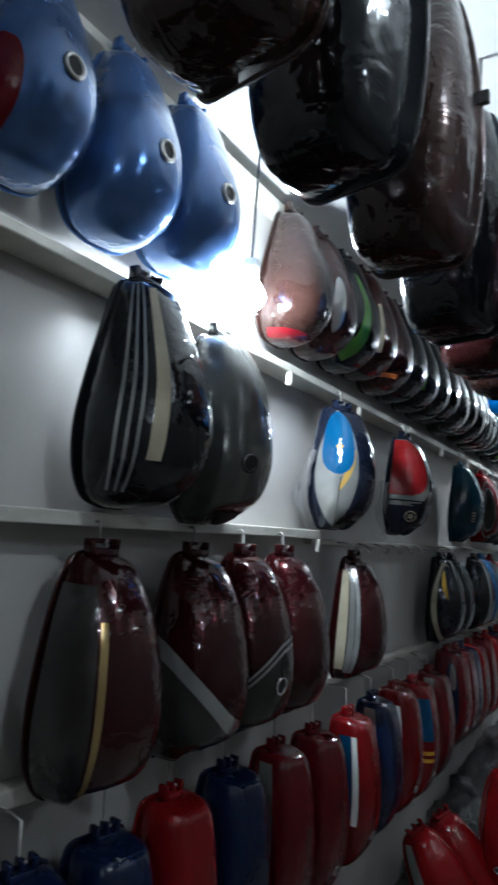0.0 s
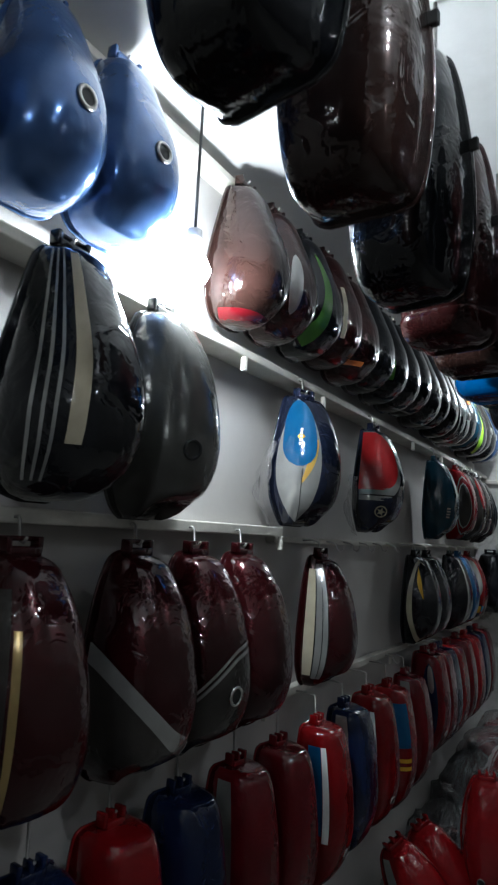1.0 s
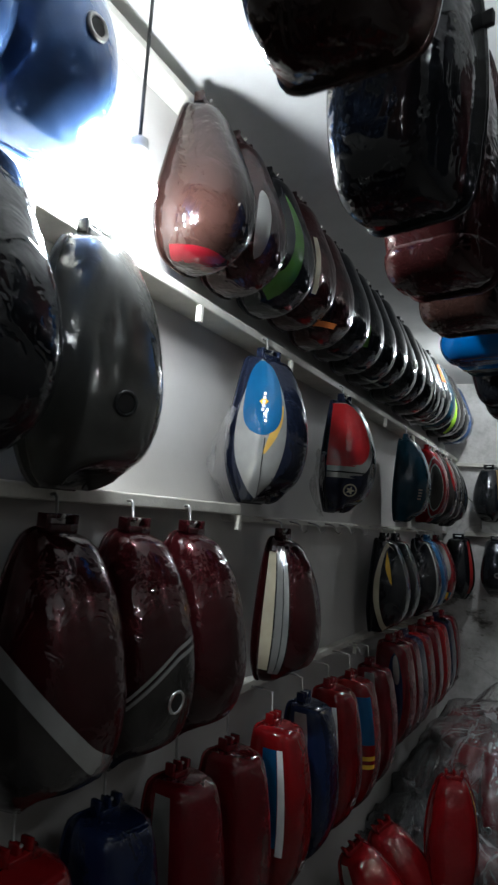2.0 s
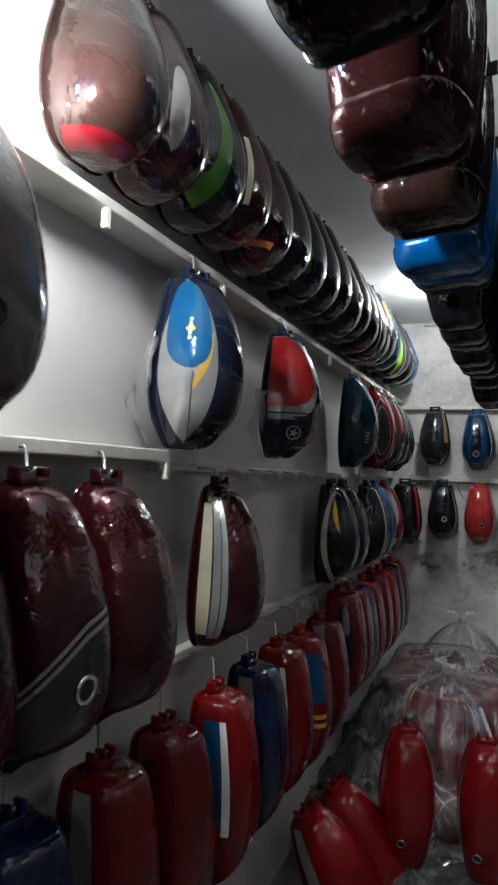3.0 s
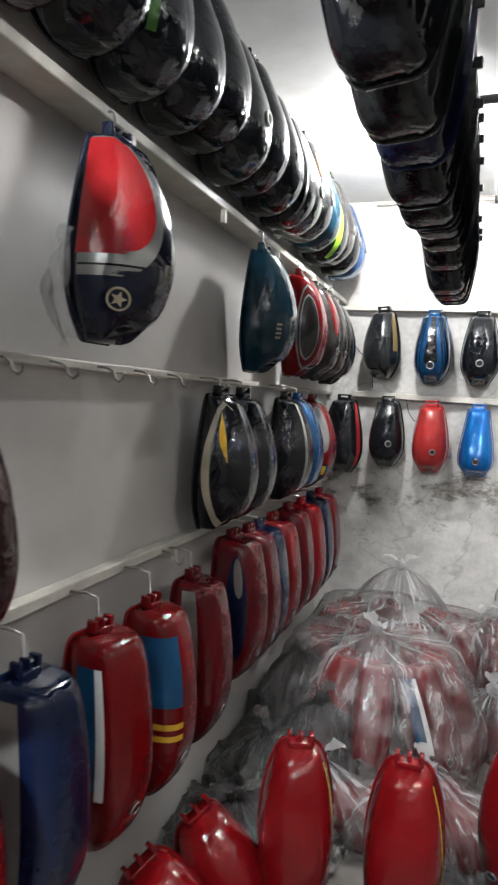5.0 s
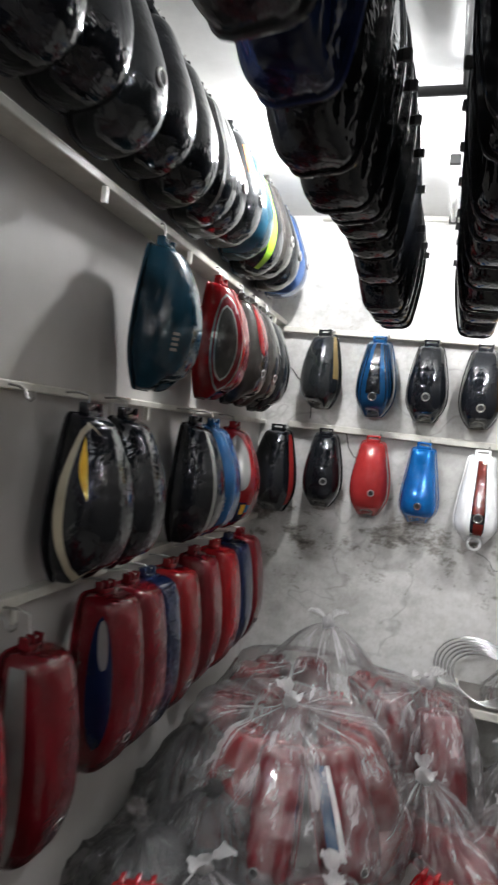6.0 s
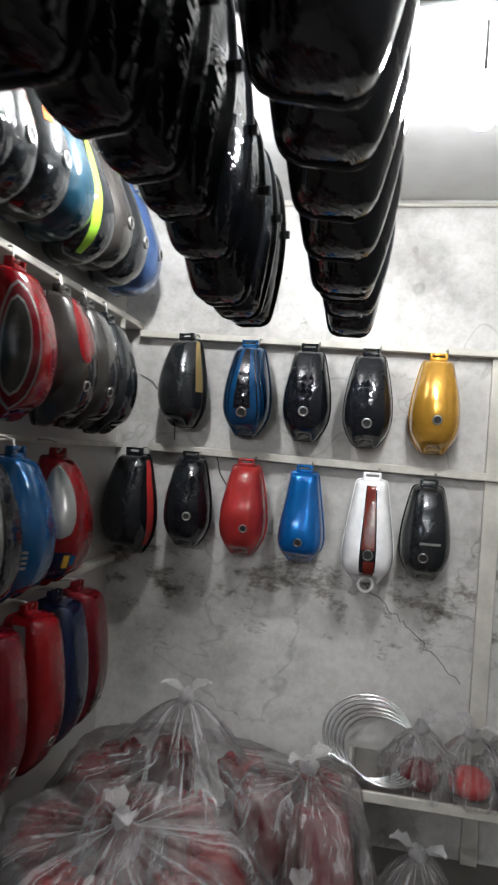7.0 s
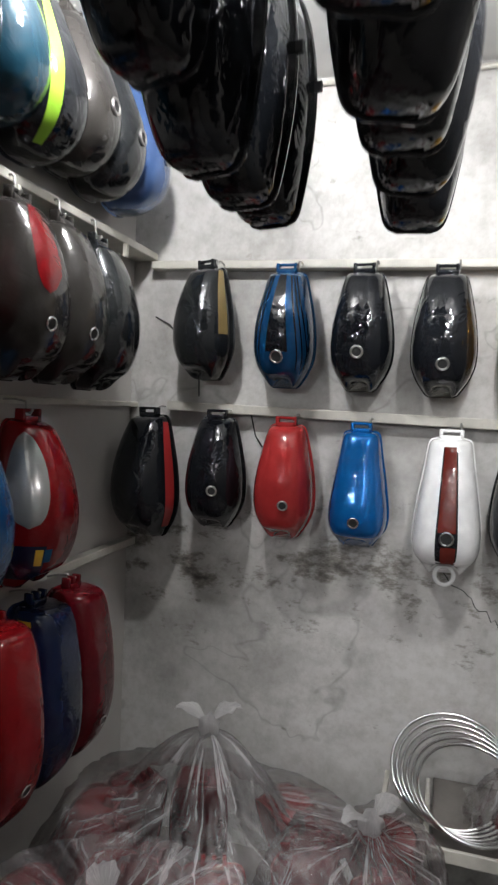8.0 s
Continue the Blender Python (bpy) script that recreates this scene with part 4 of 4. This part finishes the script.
stand(RED, "red slim fuel tank standing on a plastic bag", 0.54, 5.37, 16, 4, decals=d_gold_floor, form="hung", z=0.205)
stand(RED, "red slim fuel tank standing on a plastic bag", 0.825, 5.39, 4, 4, decals=d_gold_floor, form="hung", z=0.205)
stand(RED, "red slim fuel tank standing on a plastic bag", 1.12, 5.80, -20, 8, decals=d_gold_floor, form="hung", z=0.10)
stand(RED, "red slim fuel tank leaning on another on the floor", 0.25, 5.30, 60, -10, -22)
stand(RED, "red slim fuel tank leaning on another on the floor", 0.20, 5.08, 60, -10, -26, decals=d_slim_edge)


# ---- polythene bags ----
def draped(x, y, h, tanks, n, rows, squash=1.0):
    """How far out the film must lie, by height and direction, to clear what is in the bag."""
    reach = np.zeros((rows + 1, n))
    for tank in tanks:
        body = next(c for c in tank.children if c.name.startswith("body"))
        for v in body.data.vertices:
            p = tank.matrix_basis @ v.co
            dx, dy = p.x - x, (p.y - y) / squash
            i = min(rows, max(0, round(rows * (max(0.0, p.z) / h) ** (1 / 0.92))))
            k = int(math.atan2(dy, dx) / math.tau * n) % n
            reach[i, k] = max(reach[i, k], math.hypot(dx, dy))
    for _ in range(4):
        reach = np.maximum.reduce([reach, np.roll(reach, 1, 1), np.roll(reach, -1, 1)])
    up = np.vstack([reach[1:], reach[-1:]])
    down = np.vstack([reach[:1], reach[:-1]])
    reach = np.maximum.reduce([reach, up, down])
    for _ in range(3):
        reach = np.maximum(reach * 0.985, (np.roll(reach, 2, 1) + np.roll(reach, -2, 1) + reach) / 3)
    return reach


def bag(x, y, r, h, seed, material, label, squash=1.0, z=0.0, tent=0.0, crumple=1.0, tanks=()):
    """A knotted bag: broad below, drawn up in pleats to a tied neck with two loose ears."""
    g = random.Random(seed)
    thing = new("plastic_bag")
    thing.location = (x, y, z)
    tagged(thing, label, "plastic bag", "bags on the floor")
    bm = bmesh.new()
    n, rows = 110, 30
    lumps = [(g.uniform(0, math.tau), g.uniform(0.06, 0.15), g.randint(2, 5)) for _ in range(4)]
    pleats = [(g.uniform(0, math.tau), g.randint(9, 34)) for _ in range(5)]
    grid = []
    reach = draped(x, y, h, tanks, n, rows, squash)
    for i in range(rows + 1):
        q = i / rows
        dome, cone = max(0.0, 1 - q ** 2.1) ** 0.66, max(0.0, 1 - q ** 1.25) ** 0.95
        rad = r * (0.92 + 0.16 * math.sin(math.pi * min(1, q * 1.8))) * (dome + (cone - dome) * tent) + 0.014
        row = []
        for k in range(n):
            t = k * math.tau / n
            lump = sum(a * math.sin(c * t + p + 1.5 * q) for p, a, c in lumps) * 0.6
            pl = sum(math.sin(c * t + p + 2.0 * math.sin(3 * q + p)) for p, c in pleats) / 5
            amp = 0.04 + 0.11 * q
            crease = crumple * (0.03 * noise.noise(Vector((math.cos(t) * 2.6 + seed, math.sin(t) * 2.6, q * 4.0))) + 0.015 * noise.noise(Vector((math.cos(t) * 6 + seed, math.sin(t) * 6, q * 10.0))))
            sharp = 1 - 2.2 * abs(noise.noise(Vector((math.cos(t) * 4.5 + seed, math.sin(t) * 4.5, q * 1.6 + seed))))
            sharp += 0.6 * (1 - 2.2 * abs(noise.noise(Vector((math.cos(t) * 9 + seed, math.sin(t) * 9, q * 4.0 + seed)))))
            rr = max(0.008, rad * (1 + lump * (1 - q * 0.4) + amp * pl) + (crease + 0.022 * crumple * sharp) * (1 - q))
            rr = max(rr, (reach[i, k] + 0.010 + 0.005 * pl + 0.018 * max(0.0, sharp)) if i < rows - 1 else 0.0)
            zz = h * q ** 0.92 + 0.05 * crumple * noise.noise(Vector((math.cos(t) * 3 + seed, math.sin(t) * 3, q * 6))) * min(1, 5 * q) * (1 - q) * (0.3 if tanks else 1.0)
            row.append(bm.verts.new((rr * math.cos(t), rr * math.sin(t) * squash, max(0.002, zz))))
        grid.append(row)
    for a, b in zip(grid, grid[1:]):
        for k in range(n):
            bm.faces.new((a[k], a[(k + 1) % n], b[(k + 1) % n], b[k]))
    film_ = part("film", bm, material, thing)
    tone = film_.data.attributes.new("gather", "FLOAT", "POINT")
    tone.data.foreach_set("value", [(i / rows) ** 1.6 for i in range(rows + 1) for _ in range(n)])
    bm = bmesh.new()
    bmesh.ops.create_uvsphere(bm, u_segments=14, v_segments=9, radius=0.030)
    for v in bm.verts:
        v.co *= 1 + 0.5 * noise.noise(v.co * 60 + Vector((seed, 0, 0)))
    knot = part("knot", bm, DARKFILM if material is DARKFILM else FILMKNOT, thing, "bunched plastic knot")
    knot.location = (0, 0, h + 0.004)
    for side_ in (-1, 1):
        bm = bmesh.new()
        turn = g.uniform(0, math.pi)
        ear = []
        for i in range(7):
            f = i / 6
            w = 0.010 + 0.026 * math.sin(math.pi * min(1, f * 1.1)) * g.uniform(0.8, 1.2)
            out = side_ * (0.015 + 0.085 * f)
            zc = h + 0.015 + 0.03 * math.sin(f * 2.4)
            row = []
            for m in (-1, -0.33, 0.33, 1):
                wob = 0.012 * noise.noise(Vector((f * 5 + seed, m * 3, side_)))
                row.append(bm.verts.new((out * math.cos(turn) - m * w * math.sin(turn), out * math.sin(turn) + m * w * math.cos(turn), zc + wob + 0.01 * abs(m))))
            ear.append(row)
        for a, b in zip(ear, ear[1:]):
            for k in range(3):
                bm.faces.new((a[k], a[k + 1], b[k + 1], b[k]))
        part("ear", bm, DARKFILM if material is DARKFILM else FILMKNOT, thing, "loose plastic ear")
    return thing


def lie(material, label, x, y, turn, form="slim", z=0.0):
    """A tank lying on its flat side, crown up."""
    tank = make_tank(form, material, label, None, None, 3, group="floor tanks")
    tank.matrix_basis = Matrix.Translation((x, y, z + 0.004)) @ pose(0, 0, 0, 0, 0, turn) @ pose(0, 0.28, 0, -90)
    return tank


def bagged(x, y, r, h, seed, tanks, paints=(DEEPRED, RED, DEEPRED), tent=0.0, spread=0.24, lean=-9, squash=1.0):
    """Tanks stood together, crowns out, under one knotted bag."""
    g = random.Random(seed + 50)
    inside = []
    for k in range(tanks):
        t = k * 360 / tanks + g.uniform(-12, 12) + 60
        d = r * spread * g.uniform(0.85, 1.1)
        inside.append(stand(paints[(k + seed) % len(paints)], "red slim fuel tank inside a clear plastic bag", x + d * math.cos(radians(t)), y + d * squash * math.sin(radians(t)), t + 90, lean + g.uniform(-5, 5), form="slim",
                            decals=(None, d_slim_stripes, None, d_slim_edge)[(k + seed) % 4]))
    bag(x, y, r * (0.72 if tanks else 1.0), h, seed, FILM, "clear knotted plastic bag over red fuel tanks", tent=tent, tanks=inside, squash=squash)


bagged(0.60, 7.16, 0.50, 0.78, 1, 9, spread=0.52, lean=-18, squash=0.62)
bagged(0.55, 6.68, 0.38, 0.59, 3, 8, spread=0.55, lean=-20, squash=0.75)
bagged(1.06, 7.16, 0.26, 0.60, 4, 3, lean=-12)
bagged(1.45, 7.16, 0.16, 0.36, 5, 0)


def low_bag(x, y, r, h, seed, turns):
    """Tanks lying crown up under one loose bag."""
    inside = [lie((DEEPRED, RED)[k % 2], "red slim fuel tank lying inside a clear plastic bag", x + 0.10 * (-1) ** k * (len(turns) > 1), y + 0.03 * k, t) for k, t in enumerate(turns)]
    bag(x, y, r, h, seed, FILM, "clear loose plastic bag over lying red fuel tanks", tanks=inside)


low_bag(1.08, 6.84, 0.24, 0.34, 7, (40, -20))
low_bag(0.44, 6.12, 0.20, 0.25, 8, (75,))
low_bag(0.84, 6.22, 0.20, 0.25, 9, (20, -30))
low_bag(1.40, 6.90, 0.13, 0.28, 10, (100,))
for k, (x, y, r, h) in enumerate([(0.24, 5.74, 0.20, 0.26), (0.24, 6.08, 0.22, 0.34), (0.25, 6.52, 0.22, 0.50), (0.40, 6.28, 0.17, 0.40), (0.30, 4.80, 0.18, 0.2), (0.28, 4.40, 0.2, 0.22), (0.54, 5.35, 0.19, 0.235), (0.83, 5.37, 0.19, 0.235), (1.12, 5.78, 0.17, 0.13)]):
    bag(x, y, r, h, 20 + k, DARKFILM, "dark grey crumpled plastic bag on the floor", crumple=3.2)

# ---- low bench with spares ----
bench = tagged(new("low_bench"), "low steel bench with a white front edge", "bench")
part("top", box(bmesh.new(), (1.22, 7.37, 0.42), (2.1, 7.76, 0.435), 0.003), FLOOR, bench, smooth=False)
part("front_edge", box(bmesh.new(), (1.21, 7.355, 0.41), (2.1, 7.368, 0.45), 0.003), RAIL, bench, "white painted edge", smooth=False)
for x in (1.24, 2.06):
    for y in (7.39, 7.72):
        part("leg", box(bmesh.new(), (x - 0.015, y - 0.015, 0.0), (x + 0.015, y + 0.015, 0.418), 0.002), STEEL, bench, smooth=False)
for k in range(6):
    ring = part("headlamp_rim", ring_mesh(0.185 - 0.005 * k, 0.006, 48, 8), CHROME)
    ring.matrix_basis = pose(1.27 + 0.012 * k, 7.60 - 0.018 * k, 0.446 + 0.185 * 0.62 - 0.003 * k, 36 - 1.5 * k, 2 * k - 5, 6)
    tagged(ring, "chrome headlamp rim stacked with others on the bench", "headlamp rim", "chrome rims")
vent = tagged(new("slatted_crate"), "small pale slatted plastic crate beside the bench", "crate")
for k in range(4):
    part("slat", box(bmesh.new(), (1.075, 7.42, 0.31 + 0.042 * k), (1.195, 7.44, 0.332 + 0.042 * k), 0.003), RAIL, vent, smooth=False)
for x in (1.06, 1.195):
    part("side_panel", box(bmesh.new(), (x, 7.40, 0.0), (x + 0.015, 7.70, 0.462), 0.003), RAIL, vent, smooth=False)
for k, (x, y, r, h) in enumerate([(1.47, 7.50, 0.12, 0.22), (1.66, 7.50, 0.13, 0.22), (1.84, 7.54, 0.13, 0.25)]):
    bag(x, y, r, h, 40 + k, FILM, "clear knotted plastic bag with parts on the bench", z=0.437)
    bm = bmesh.new()
    bmesh.ops.create_uvsphere(bm, u_segments=18, v_segments=10, radius=0.085)
    for v in bm.verts:
        v.co.z = max(v.co.z * 0.8, -0.03)
    lid = part("side_cover", bm, (DEEPRED, CORAL, NAVY)[k])
    lid.location = (x, y, 0.437 + 0.032)
    tagged(lid, "painted domed side cover inside a clear bag", "side cover", "bagged side covers")

# ---- cables on the back wall ----
def cable(pts, label):
    return tagged(part("cable", tube(bmesh.new(), pts, 0.0026, 6), RUBBER), label, "cable")


cable([(0.10, BACK - 0.006, 2.02), (0.16, BACK - 0.006, 1.99), (0.20, BACK - 0.006, 1.94), (0.25, BACK - 0.006, 1.90), (0.285, BACK - 0.006, 1.84), (0.29, BACK - 0.006, 1.72)], "thin black cable stapled to the back wall")
cable([(0.50, BACK - 0.006, 1.66), (0.52, BACK - 0.006, 1.58), (0.555, BACK - 0.006, 1.53), (0.60, BACK - 0.006, 1.53)], "thin black cable looped behind the tanks")
g = random.Random(8)
way = [(1.22 + 0.42 * k / 26 + g.uniform(-0.012, 0.012), BACK - 0.0005, 1.13 - 0.38 * (k / 26) ** 1.1 + g.uniform(-0.014, 0.014)) for k in range(27)]
tagged(part("wall_crack", tube(bmesh.new(), way, 0.0016, 5), HOLE), "thin dark jagged crack in the damp plaster", "crack", kind="structure")

# ---- fittings under the ceiling ----
cross = tagged(new("ceiling_crossbar"), "dark steel crossbar fixed under the ceiling", "crossbar")
part("bar", tube(bmesh.new(), [(0.60, 6.42, 2.80), (1.75, 6.42, 2.80)], 0.018, 8), RUBBER, cross)
for x in (0.62, 0.98, 1.73):
    part("hanger", tube(bmesh.new(), [(x, 6.42, 2.80), (x, 6.42, TOP)], 0.008, 6), STEEL, cross)
part("bar", tube(bmesh.new(), [(0.98, 4.6, 2.815), (0.98, 6.41, 2.815)], 0.018, 8), RUBBER, cross)
tube_lamp = tagged(new("tube_lamp"), "unlit white tube lamp fixed on the ceiling", "tube lamp")
part("tube", tube(bmesh.new(), [(0.95, 7.02, 2.815), (0.95, 7.72, 2.815)], 0.016, 10), WHITE, tube_lamp)
part("base", box(bmesh.new(), (0.925, 6.98, 2.835), (0.975, 7.76, TOP), 0.003), WHITE, tube_lamp, smooth=False)
for y in (6.99, 7.73):
    part("end_cap", box(bmesh.new(), (0.928, y - 0.01, 2.795), (0.972, y + 0.015, 2.836), 0.003), RUBBER, tube_lamp, smooth=False)
conduit = tagged(part("conduit", tube(bmesh.new(), [(0.25, BACK - 0.012, 2.835), (2.2, BACK - 0.012, 2.835)], 0.009, 8), RAIL), "white conduit along the top of the back wall", "conduit")

# ---- loose ring under the white tank ----
loop = part("plastic_ring", ring_mesh(0.030, 0.007, 24, 8), WHITE)
loop.matrix_basis = pose(1.215, BY - 0.045, 1.165, 80, 0, 0)
tagged(loop, "white plastic ring hung below the white tank", "ring")
